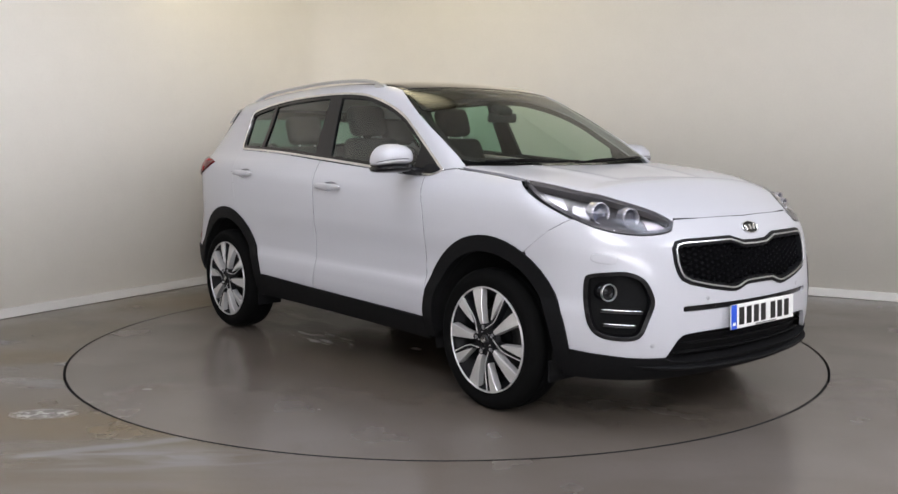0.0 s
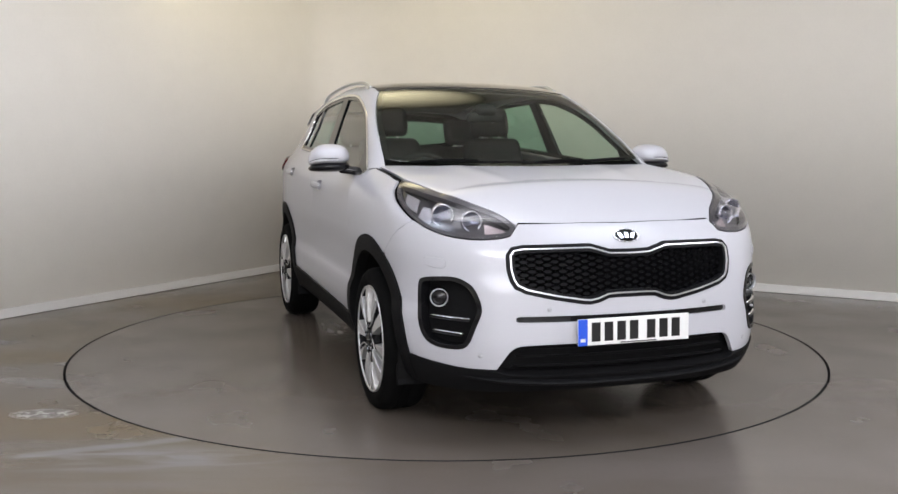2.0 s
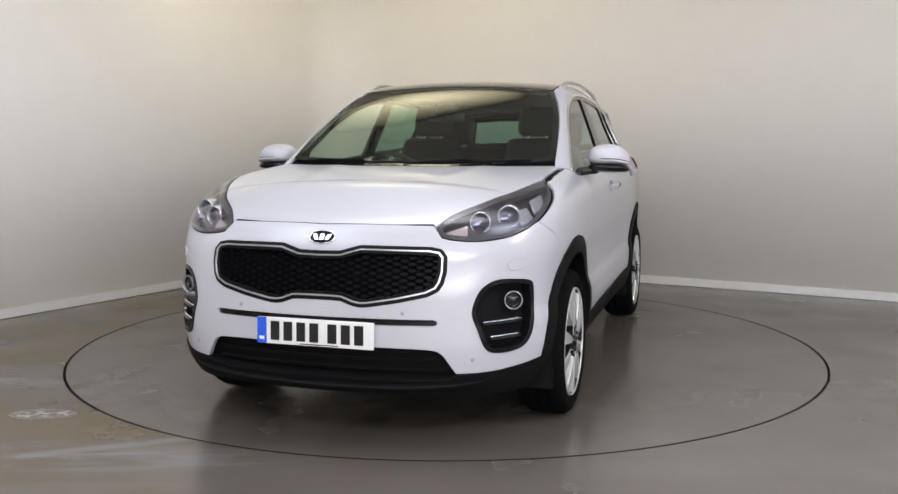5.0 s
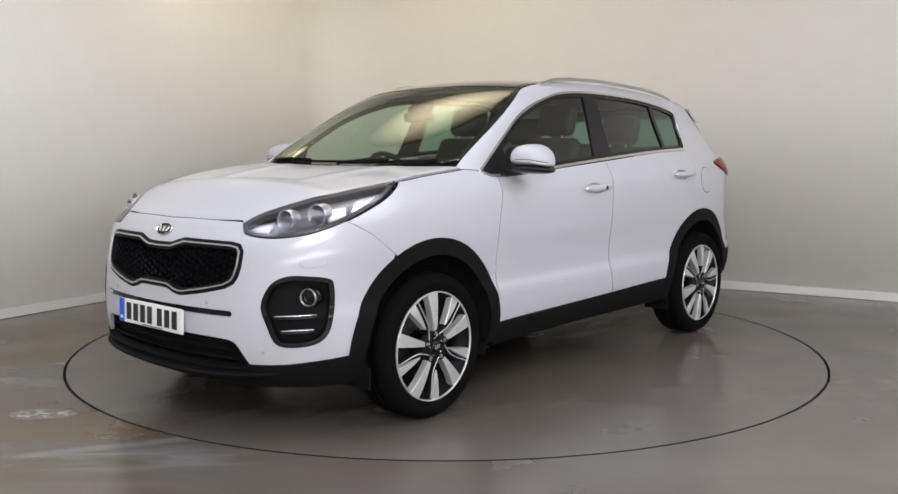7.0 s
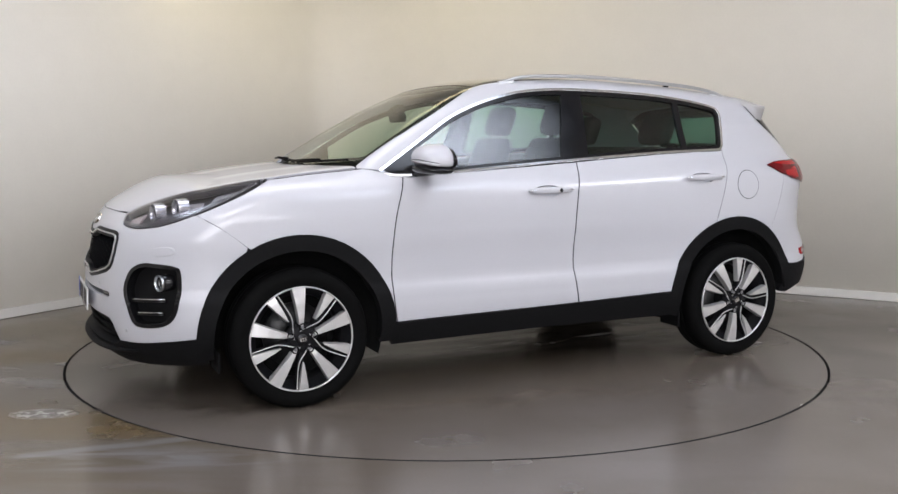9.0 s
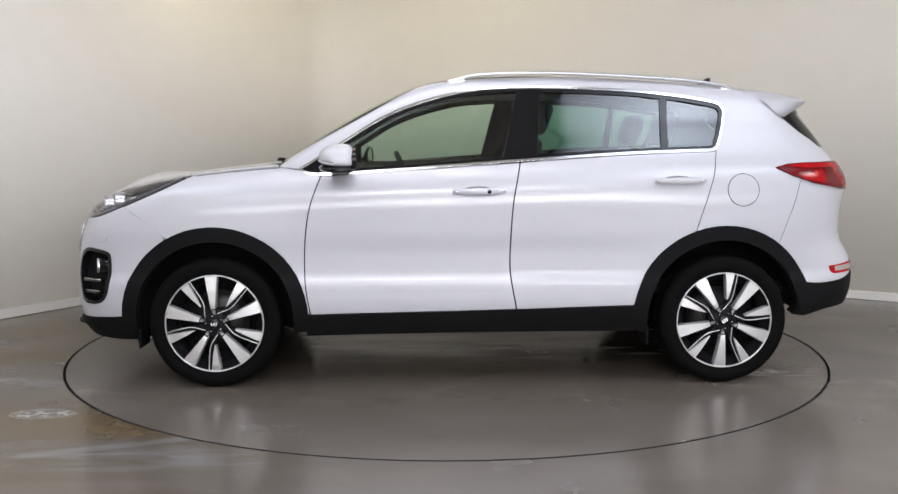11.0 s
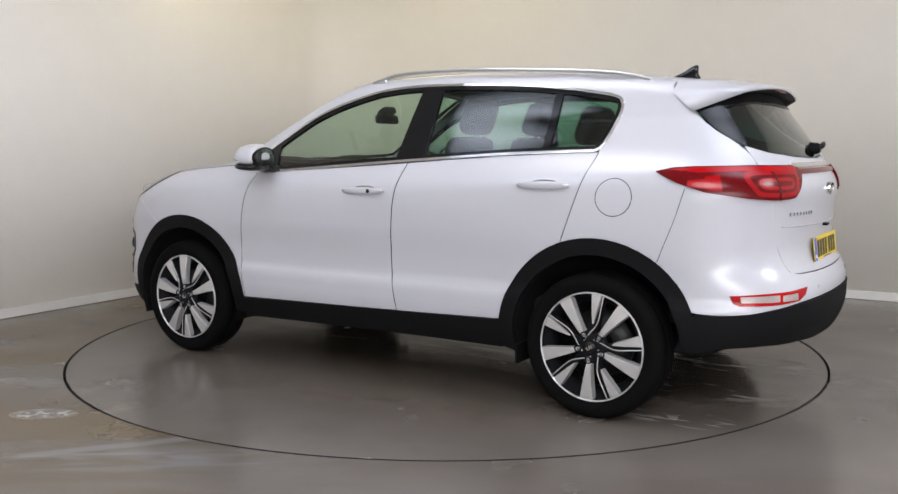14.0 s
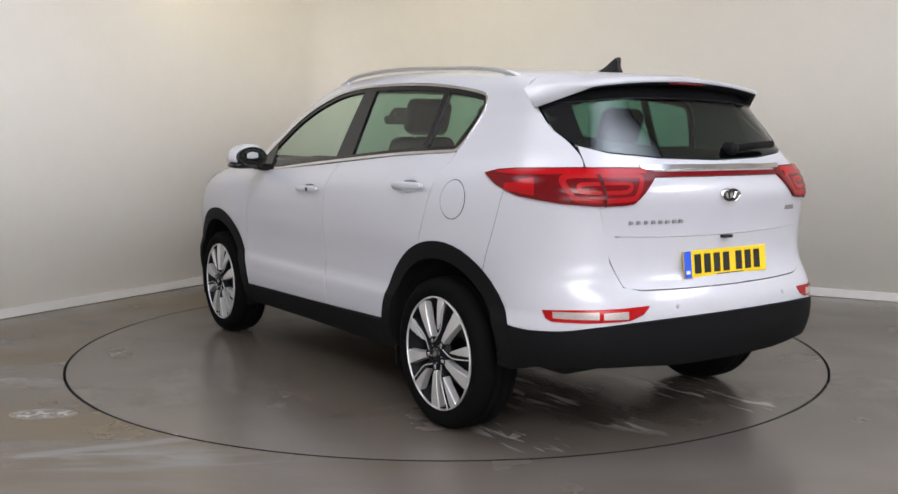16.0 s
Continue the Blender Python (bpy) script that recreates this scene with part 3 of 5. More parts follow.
SEAM_A = [(.780, 0, 1.080), (.836, 0, .911), (.861, 0, .723), (.862, 0, .534), (.838, 0, .364)]
SEAM_B = [(-.230, 0, .384), (-.197, 0, .574), (-.197, 0, .752), (-.212, 0, .958), (-.251, 0, 1.146)]
front_doors = sides("front_door", spline(SEAM_A, 5) + spline(SEAM_B, 5) + spline([(.1, 0, 1.122), (.606, 0, 1.088), (.74, 0, 1.078)], 4), WHITE, car, "white front door panel", holes=[hollow(*HANDLES[0])], depth=.024)
SEAM_B2 = [(-.239, 0, .385), (-.206, 0, .574), (-.206, 0, .752), (-.221, 0, .958), (-.260, 0, 1.147)]
SEAM_C = [(-1.303, 0, 1.208), (-1.257, 0, 1.058), (-1.207, 0, .905), (-1.177, 0, .815)]
rear_doors = sides("rear_door", spline(SEAM_B2, 5) + [(-.55, 0, 1.168), (-.80, 0, 1.185), (-1.1, 0, 1.199), (-1.27, 0, 1.204)] + spline(SEAM_C, 5) + arch_r(70, 8), WHITE, car, "white rear door panel", holes=[hollow(*HANDLES[1])], depth=.024)
wing_edge = [(x + .008, y, z) for x, y, z in SEAM_A]
sides("front_wing", [(.862, 0, 1.100)] + spline(wing_edge, 5) + arch_f(176, 61) + [(1.64, 0, .815), (1.71, 0, .868), (1.792, 0, .918)]
      + [(x, y, z - .006) for x, y, z in spline(LAMP_LOW[6:], 4)]
      + [(x, y, z - .006) for x, y, z in hood_side] + [(.95, 0, hood_side[-1][2] - .010), (.905, 0, 1.110)], WHITE, car, "white front wing")

DLO = [(.902, 0, 1.116), (.86, 0, 1.092), (.80, 0, 1.082), (.606, 0, 1.090), (.2, 0, 1.121), (-.21, 0, 1.151), (-.80, 0, 1.190), (-1.20, 0, 1.206), (-1.295, 0, 1.214),
       (-1.325, 0, 1.27), (-1.356, 0, 1.385), (-1.352, 0, 1.435), (-1.315, 0, 1.464), (-1.20, 0, 1.490), (-1.076, 0, 1.507), (-.789, 0, 1.533), (-.31, 0, 1.546), (-.029, 0, 1.531),
       (.13, 0, 1.500), (.293, 0, 1.453), (.459, 0, 1.388), (.618, 0, 1.297), (.78, 0, 1.193), (.87, 0, 1.136)]


def reach_back(pts):
    """The window outline drawn a little up and, behind the corner window, back."""
    return [(x - (.020 * min(max((z - 1.21) / .1, 0), 1) if x < -1.28 else 0), y, z + .010 * min(max((z - 1.3) / .15, 0), 1)) for x, y, z in pts]


DLO = reach_back(DLO)
dlo = dense(domain("left", spline(DLO, 4, True)), .02)
dlo_in = lambda d: inset(dlo, d)

SCREEN_SIDE = [(.950, .738), (.81, .723), (.60, .693), (.42, .648), (.272, .593)]
DITCH = [(.225, .592), (.1, .592), (-.1, .588), (-.5, .580), (-.9, .568), (-1.3, .550), (-1.6, .527)]
top3 = lambda xy: [tuple(p) for p in land("top", xy)]
GATE_SEAM = [(-1.590, .60, 1.530), (-1.602, .655, 1.488), (-1.705, .68, 1.389), (-1.80, .68, 1.311), (-1.902, .655, 1.245), (-1.985, .645, 1.160), (-2.01, .64, 1.06)]
BUMP_SEAM = [(-1.735, .854, 1.055), (-1.70, .86, .93), (-1.652, .872, .80), (-1.625, .88, .728)]
above = [(x, 0, z) for x, _, z in top3(spline(SCREEN_SIDE, 4) + spline(DITCH, 4))]
lower_dlo = [(-1.303, 0, 1.216), (-1.325, 0, 1.27), (-1.356, 0, 1.385), (-1.352, 0, 1.435), (-1.315, 0, 1.464), (-1.20, 0, 1.490), (-1.076, 0, 1.507), (-.789, 0, 1.533), (-.31, 0, 1.546), (-.029, 0, 1.531),
             (.13, 0, 1.500), (.293, 0, 1.453), (.459, 0, 1.388), (.618, 0, 1.297), (.78, 0, 1.193), (.87, 0, 1.136), (.902, 0, 1.118)]
pillar_foot = [(.96, 0, hood_side[-1][2] - .002), (1.004, 0, side_z(1.004, .772) - .003), (.998, 0, side_z(.998, .745))]
quarter = ([(x - .006, 0, z) for x, y, z in spline(list(reversed(SEAM_C)), 5)] + spline(reach_back(lower_dlo), 4) + pillar_foot + above + spline(GATE_SEAM, 4)
           + [(-1.9, 0, 1.04)] + spline(BUMP_SEAM, 4) + arch_r(126, 71))
sides("body_side", quarter, WHITE, car, "white pillar and rear quarter panel", step=.03)

# black rods laid in the joints between the panels, standing in for the gaps' shade
def shade_rod(kind, pts, parent, r=.0055, deep=.0075):
    p = land(kind, domain(kind, pts))
    bm_part("joint_shade", tube(p - skin_normal(p) * deep, r, 8), PLASTIC, parent)


for k in ("left", "right"):
    shade_rod(k, spline([(x + .004, y, z) for x, y, z in SEAM_A], 5), car)
    shade_rod(k, spline([(x - .0045, y, z) for x, y, z in SEAM_B], 5), car)
    shade_rod(k, spline([(x - .003, y, z) for x, y, z in SEAM_C], 5), car)
    shade_rod(k, spline([(x - .0025, y, z) for x, y, z in BUMP_SEAM], 5), car)
    shade_rod(k, spline([(1.58, 0, .767), (1.637, 0, .811), (1.707, 0, .864), (1.788, 0, .914)], 4), car, .004)
    shade_rod(k, [(x, y, z - .003) for x, y, z in hood_side], car, .005, .006)

# bonnet, roof, windscreen
HOOD_EDGE = [(2.108, 0), (2.100, .15), (2.085, .30), (2.052, .452)]
hood_half = [(x, y, 0) for x, y in spline(HOOD_EDGE, 4)] + [(x, y - .003, 0) for x, y, z in spline(list(reversed(LAMP_TOP)), 4)] + [(x, .769, 0) for x in (1.3, 1.15)] + [(1.01, .767, 0), (1.02, .74, 0), (1.078, .54, 0), (1.115, .36, 0), (1.145, 0, 0)]
panel("bonnet", "top", both(hood_half), WHITE, car, label="white bonnet with two soft creases", step=.03)
screen_half = [(x, y, 0) for x, y in [(1.086, 0), (1.075, .2), (1.035, .45), (.985, .66)] + [(x, y - .008) for x, y in spline(SCREEN_SIDE, 4)] + [(.276, .40), (.280, .2), (.282, 0)]]
panel("windscreen", "top", both(screen_half), SCREEN, car, label="clear windscreen with a faint green tint", step=.05, off=-.004, depth=.005)
frame_loop = domain("top", both(screen_half))
panel("windscreen_band", "top", frame_loop, PLASTIC, car, holes=[inset(dense(frame_loop, .03), .028)], off=-.007, depth=.003, step=.02, label="black band round the windscreen")
shade_rod("top", [(x + .002, y, 0) for x, y in [(a, -b) for a, b in reversed(spline(HOOD_EDGE, 4))] + spline(HOOD_EDGE, 4)[1:]], car, .0045, .0055)
cowl_half = [(1.170, 0, 0), (1.14, .36, 0), (1.103, .54, 0), (1.042, .735, 0), (.940, .735, 0), (.965, .66, 0), (1.010, .45, 0), (1.045, .2, 0), (1.056, 0, 0)]
panel("cowl", "top", both(cowl_half), PLASTIC, car, off=-.030, step=.03, label="black plastic cowl below the windscreen")
roof_half = [(.274, 0, 0), (.272, .2, 0), (.268, .40, 0), (.262, .582, 0)] + [(x, y - .012, 0) for x, y in spline(DITCH[:6], 4)][:-2]
x_end = roof_half[-1][0]
panel("roof_glass", "top", both(roof_half + [(x_end, 0, 0)]), PANO, car, label="black panoramic roof glass", step=.06, off=-.002)
rear_roof = [(x_end - .006, 0, 0), (x_end - .006, roof_half[-1][1], 0)] + [(x, y - .012, 0) for x, y in spline([(-1.3, .550), (-1.45, .540), (-1.585, .528)], 4)] + [(-1.586, .3, 0), (-1.586, 0, 0)]
panel("rear_roof", "top", both(rear_roof), WHITE, car, label="white rear part of the roof", step=.05)

# side windows: chrome surround, black frames, panes
left_right = ("left", "right")
for i, k in enumerate(left_right):
    panel("window_trim", k, dlo, CHROME, car, holes=[dlo_in(.011)], off=.004, depth=.008, step=.018, label="bright chrome strip round the side windows")
    inner = dense(dlo_in(.030), .015)
    front_pane = inner[(inner[:, 0] < .70) & (inner[:, 0] > -.165 - .25 * (inner[:, 1] - 1.16))]
    mid = (-.335 - .09 * (inner[:, 1] - 1.16))
    rear_pane = inner[(inner[:, 0] < mid) & (inner[:, 0] > -1.015 - .06 * (inner[:, 1] - 1.2))]
    last_pane = inner[inner[:, 0] < -1.045 - .06 * (inner[:, 1] - 1.2)]
    order = lambda l: l[np.argsort(np.arctan2(l[:, 1] - l[:, 1].mean(), (l[:, 0] - l[:, 0].mean()) * .5))]
    panes = [order(l) for l in (front_pane, rear_pane, last_pane)]
    panel("window_frame", k, dlo_in(.011), GLOSS, car, holes=panes, off=-.003, depth=.02, step=.02, label="gloss black window frames and pillar cover")
    panel("front_window", k, panes[0], CLEAR, front_doors[i], off=-.012, depth=.002, step=.05, label="clear door window")
    panel("rear_window", k, panes[1], PRIVACY, rear_doors[i], off=-.012, depth=.002, step=.05, label="dark tinted door window")
    panel("quarter_window", k, panes[2], PRIVACY, rear_doors[i], off=-.012, depth=.002, step=.05, label="small dark tinted corner window")

# black cladding: arches, sills
for c, low0, low1, fn in ((HUB_F, -14, 194, arch_f), (HUB_R, -8, 194, arch_r)):
    a0, a1 = (-4, 180) if c > 0 else (3, 176)
    loop = ([(c + .475, 0, .24)] if c > 0 else [(c + .475, 0, .27)]) + fn(a0, a1, ARCH, 26) + ([(c - .475, 0, .27), (c - .40, 0, .27)] if c > 0 else [(c - .472, 0, .365), (c - .408, 0, .365)]) + fn(190 if c > 0 else 176, -10, .408, 26) + [(c + .40, 0, .25)]
    sides("wheel_arch_cladding", loop, PLASTIC, car, "black plastic wheel arch cladding", off=.010, depth=.05, step=.03)
sides("sill_cladding", [(.852, 0, .358), (0, 0, .379), (-.852, 0, .399), (-.858, 0, .265), (0, 0, .262), (.865, 0, .250)], PLASTIC, car, "black plastic sill cladding", off=.012, depth=.05, step=.04)

# front bumper
BUMP_TOP = [(x + .004, y, side_z(x + .004, y)) for x, y in ((2.108, 0), (2.100, .15), (2.085, .30), (2.056, .452))]
lamp_gap = [(x, y, z - .006) for x, y, z in spline(LAMP_LOW[:7], 4)]
arch_pts = lambda pts: [tuple(p) for p in land("left", domain("left", pts))]
low_edge = [(1.83, .87, .352), (1.90, .82, .343), (2.025, .711, .327), (2.118, .566, .323)]
intake = [(2.138, .541, .368), (2.15, .51, .408), (2.168, .456, .424), (2.20, .25, .430), (2.221, 0, .431)]
seam_low = arch_pts([(1.784, 0, .910), (1.704, 0, .860), (1.634, 0, .807), (1.585, 0, .768)])
bumper_half = spline(BUMP_TOP, 4) + lamp_gap + seam_low + arch_pts(arch_f(58, 2)) + spline(low_edge, 4) + spline(intake, 4)
GRILLE = [(0, .806), (.09, .808), (.125, .818), (.175, .832), (.30, .831), (.456, .829), (.500, .821), (.522, .795), (.524, .735), (.514, .69), (.497, .662), (.455, .641), (.337, .615), (.215, .595), (.185, .594), (.152, .600), (.106, .617), (.06, .619), (0, .619)]
yz = lambda l: [tuple(p) for p in cast(np.array([(3.0, y, z) for y, z in l]), np.tile([-1, 0, 0], (len(l), 1)), 2.0, 300)[0]]
grille_loop = dense(domain("front", both(yz(GRILLE))), .012)
SLOT = both(yz([(0, .547), (.3, .547), (.485, .546), (.498, .540), (.498, .524), (.485, .518), (.3, .518), (0, .518)]))
FOG = [(1.880, .825, .66), (1.905, .812, .685), (1.96, .77, .694), (2.02, .72, .697), (2.058, .675, .678), (2.085, .648, .64), (2.102, .63, .57), (2.09, .65, .50), (2.072, .678, .425), (2.034, .72, .405), (1.955, .79, .415), (1.905, .82, .46), (1.885, .83, .55)]
fog_loop = spline(FOG, 4, True)
bumper = panel("front_bumper", "front", both(bumper_half), WHITE, car, holes=[grille_loop, domain("front", SLOT), domain("front", fog_loop), domain("front", flip(fog_loop))], step=.028, label="white front bumper", depth=.02)
lip_half = [(2.19, 0, .298), (2.17, .25, .297), (2.13, .50, .300), (2.112, .566, .318)] + list(reversed(low_edge[:3])) + [(1.81, .88, .352), (1.80, .86, .228), (1.90, .80, .222), (2.05, .62, .222), (2.12, .3, .226), (2.13, 0, .228)]
panel("front_lip", "front", both(spline(lip_half[:4], 4) + lip_half[4:]), PLASTIC, car, off=.008, depth=.06, step=.03, label="black plastic lip under the front bumper")
blade = [p + np.array([.012 - .05 * (abs(p[1]) / .8) ** 4, 0, 0]) for p in np.array(yz([(-.74 + 1.48 * i / 30, .262 + .035 * abs(-1 + i / 15) ** 3) for i in range(31)]))]
bm_part("lip_blade", tube(blade, (.034, .013), 12, False, lambda u: .45 + .55 * min(1, 6 * u, 6 * (1 - u))), PLASTIC, car, "black splitter edge under the bumper")
panel("lower_intake", "front", both([(2.2, 0, .44), (2.17, .45, .44), (2.13, .56, .40), (2.1, .60, .31), (2.15, .3, .285), (2.18, 0, .285)]), PLASTIC, car, off=-.05, depth=.01, step=.04, label="black lower air intake")
for z in (.335, .375, .41):
    w = .50 - (z - .335) * .4
    line = [p + np.array([-.03, 0, 0]) for p in np.array(yz([(-w + 2 * w * i / 20, z) for i in range(21)]))]
    bm_part("intake_bar", tube(line, (.012, .004)), PLASTIC, car)
panel("slot_back", "front", both(yz([(0, .556), (.51, .556), (.51, .508), (0, .508)])), GLOSS, car, off=-.015, depth=.003, step=.03, label="black slot above the number plate")

# grille
grille = panel("grille", "front", inset(grille_loop, -.004), CELL, car, holes=[inset(grille_loop, .026)], off=.003, depth=.04, step=.015, label="gloss black grille frame with a pinched middle")
panel("chrome_ring", "front", inset(grille_loop, .0115), SATIN, grille, holes=[inset(grille_loop, .0158)], off=.009, depth=.01, step=.01, label="thin chrome ring in the grille")
panel("grille_back", "front", inset(grille_loop, .012), CELL, grille, off=-.030, depth=.003, step=.03, label="black grille backing")
cell = bpy.data.meshes.new("grille_cell")
bm = bmesh.new()
hexa = [(.034, 0), (.017, .0115), (-.017, .0115), (-.034, 0), (-.017, -.0115), (.017, -.0115)]
outer = [bm.verts.new((0, y, z)) for y, z in hexa]
mids = [bm.verts.new((.012, y * .70, z * .70 + .0015)) for y, z in hexa]
inn = [bm.verts.new((-.006, y * .52, z * .46 - .001)) for y, z in hexa]
for i in range(6):
    j = (i + 1) % 6
    bm.faces.new((outer[i], outer[j], mids[j], mids[i]))
    bm.faces.new((mids[i], mids[j], inn[j], inn[i]))
bm.faces.new(inn)
bmesh.ops.recalc_face_normals(bm, faces=bm.faces)
bm.to_mesh(cell)
bm.free()
cell.materials.append(GLOSS)
inner_grille = inset(grille_loop, .030)
spots = [(y, z) for r, z in enumerate(np.arange(.607, .83, .0135)) for y in (np.arange(-.520, .53, .065) + (r % 2) * .0325)]
hits = np.array(yz(spots))
ok = within(inner_grille, domain("front", hits))
for p, n in zip(hits[ok], skin_normal(hits[ok])):
    ob = new("grille_cell", cell)
    ob.parent = grille
    ob.matrix_basis = Matrix.Translation(tuple(p - n * .026)) @ pose(0, 0, 0, 0, 0, math.degrees(math.atan2(n[1], n[0])))


def plate(parent, x, y, z, colour, tilt, turn):
    """Number plate, blue band and plain bars for its characters; faces along its own x."""
    bm = block((.006, .52, .111), .003, 2)
    p = bm_part("number_plate", bm, colour, parent, "number plate with a blue band and dark bars", False, pose(x, y, z, 0, tilt, turn))
    bm_part("plate_band", block((.001, .042, .109), 0), BLUE, p, "", False, pose(.0042, -.238, 0))
    bm_part("band_mark", block((.001, .022, .014), 0), PLATEW, p, "", False, pose(.0052, -.238, -.032))
    for i in range(7):
        bm_part("plate_bar", block((.0012, .040, .079), .0004, 1), INK, p, "", False, pose(.0042, -.178 + i * .0585 + (.022 if i > 3 else 0), 0))
    bm_part("maker_bar", block((.001, .17, .004), 0), INK, p, "", False, pose(.0042, .02, -.049))
    return p


plate(car, 2.236, .0, .479, PLATEW, -2, 0)

# fog lamp pods and small covers
for k, s in (("L", 1), ("R", -1)):
    lp = domain("front", fog_loop if s > 0 else flip(fog_loop))
    pod = panel("fog_lamp_pod", "front", inset(dense(lp, .02), -.003), GLOSS, car, holes=[inset(dense(lp, .015), .014)], off=.004, depth=.06, step=.02, label="gloss black fog lamp surround")
    panel("pod_back", "front", dense(lp, .02), PLASTIC, pod, off=-.045, depth=.003, step=.03)
    c = cast(np.array([[3.0, s * .764, .607]]), np.array([[-1, 0, 0]]), 2, 300)[0][0]
    bm_part("fog_lamp", lathe([(.034, -.006), (.0345, .006), (.037, .0075), (.038, .004), (.038, -.004)], 32), SATIN, pod, "round fog lamp with a bright rim", True, Matrix.Translation(tuple(c + np.array([-.016, 0, .002]))) @ pose(0, 0, 0, 0, 0, -90 + s * 20))
    bm_part("lamp_barrel", lathe([(.034, -.05), (.0345, -.004), (.0385, -.004), (.040, -.06)], 32), GLOSS, pod, "", True, Matrix.Translation(tuple(c + np.array([-.016, 0, .002]))) @ pose(0, 0, 0, 0, 0, -90 + s * 20))
    bm_part("lamp_glass", lathe([(0, -.008), (.018, -.010), (.034, -.016)], 32), GLOSS, pod, "", True, Matrix.Translation(tuple(c + np.array([-.012, 0, .002]))) @ pose(0, 0, 0, 0, 0, -90 + s * 20))
    for z, y0, y1 in ((.531, .665, .79), (.470, .69, .785)):
        pts = np.array(yz([(s * (y0 + (y1 - y0) * i / 8), z + .006 * i / 8) for i in range(9)])) + np.array([-.012, 0, 0])
        bm_part("chrome_blade", tube(pts, (.008, .0035)), CHROME, pod, "thin chrome blade")
        bm_part("dark_blade", tube(pts + np.array([-.004, 0, -.010]), (.014, .006)), GLOSS, pod)
    cov = [(1.90, s * .79, .775), (1.955, s * .745, .772), (1.965, s * .73, .755), (1.955, s * .745, .735), (1.90, s * .79, .742), (1.885, s * .80, .758)]
    panel("washer_gap", "front", inset(dense(domain("front", spline(cov, 4, True)), .012), -.003), SENSOR_SHADE, bumper, off=.0008, depth=.001, step=.02, edge=.0005)
    panel("washer_cover", "front", spline(cov, 4, True), WHITE, bumper, off=.005, depth=.006, step=.015, label="white headlamp washer cover")
    for py, pz in ((.364, .571), (.632, .381)):
        q = cast(np.array([[3.0, s * py, pz]]), np.array([[-1, 0, 0]]), 2, 300)[0]
        n = skin_normal(q)[0]
        bm_part("parking_sensor", lathe([(0, .0008), (.009, .0008), (.0095, -.001), (.0105, -.001), (.011, .001), (.012, -.004)], 20), SENSOR_SHADE, bumper, "", True, Matrix.Translation(tuple(q[0])) @ pose(0, 0, 0, 0, 0, -90 + math.degrees(math.atan2(n[1], n[0]))))

# headlamps
for s in (1, -1):
    m = (lambda l: l) if s > 0 else flip
    lp = domain("front", m(LAMP))
    lamp = panel("headlamp", "front", inset(dense(lp, .02), .001), BEZEL, car, holes=[inset(dense(lp, .012), .016)], off=.001, depth=.03, step=.02, label="headlamp in a dark grey housing")
    panel("lamp_back", "front", inset(dense(lp, .02), .003), BEZEL, lamp, off=-.045, depth=.003, step=.02, label="dark grey lamp bezel")
    for py, pz, r in ((.717, .944, .050), (.618, .923, .046)):
        q = cast(np.array([[3.0, s * py, pz]]), np.array([[-1, 0, 0]]), 2, 300)[0][0]
        at = Matrix.Translation(tuple(q + np.array([-.046, 0, 0]))) @ pose(0, 0, 0, 0, 0, -90 + s * 12)
        bm_part("projector_cup", lathe([(r * .74, -.03), (r * .80, .002), (r * .86, .014), (r * .93, .015), (r * .96, .008), (r * .96, -.012), (r * 1.0, -.035)], 40), SILVER, lamp, "silver ring round a projector lens", True, at)
        bm_part("projector_lens", lathe([(0, .012), (r * .35, .009), (r * .6, 0), (r * .72, -.012)], 32), LENS, lamp, "", True, at)
        bm_part("reflector", lathe([(0, -.012), (r * .4, -.010), (r * .76, -.004)], 32), CUP, lamp, "", True, at)
    for a, b, mat, nm in (([(2.00, .580, .930), (2.05, .515, .903), (2.062, .49, .885), (2.05, .53, .878), (2.03, .585, .880)], 0, AMBER, "indicator_strip"), ([(1.58, .785, 1.045), (1.68, .755, 1.02), (1.735, .79, .965), (1.66, .825, .995)], 0, SILVER, "corner_reflector"),
                          ([(1.75, .768, .992), (1.83, .752, .984), (1.85, .775, .918), (1.78, .808, .942)], 0, SILVER, "inner_reflector")):
        panel(nm, "front", dense(domain("front", m(a)), .015), mat, lamp, off=-.024, depth=.01, step=.012)
    panel("lamp_cover", "front", inset(dense(lp, .015), .004), LENS, lamp, off=.0035, depth=.004, step=.02, label="clear lamp cover")


def emblem(parent, x, z, tilt, turn, r=.062):
    """Oval badge: chrome rim, black field, plain chrome strokes."""
    e = bm_part("emblem", lathe([(r * .86, .0), (r * .88, .006), (r * .96, .008), (r, .004), (r * 1.0, -.012)], 40), CHROME, parent, "oval chrome badge with a black field", True, pose(x, 0, z, 0, tilt, turn) @ pose(0, 0, 0, 0, 0, -90) @ Matrix.Diagonal((1, 1, .52, 1)))
    bm_part("badge_field", lathe([(0, .004), (r * .6, .0035), (r * .88, .001)], 40), GLOSS, e)
    for i in (-1, 0, 1):
        bm_part("badge_stroke", block((.016, .003, .05), .001, 1), CHROME, e, "", False, pose(i * .028, .005, 0, 0, 14 * i, 0))
    return e


emblem(car, 2.150, .862, -34, 0)

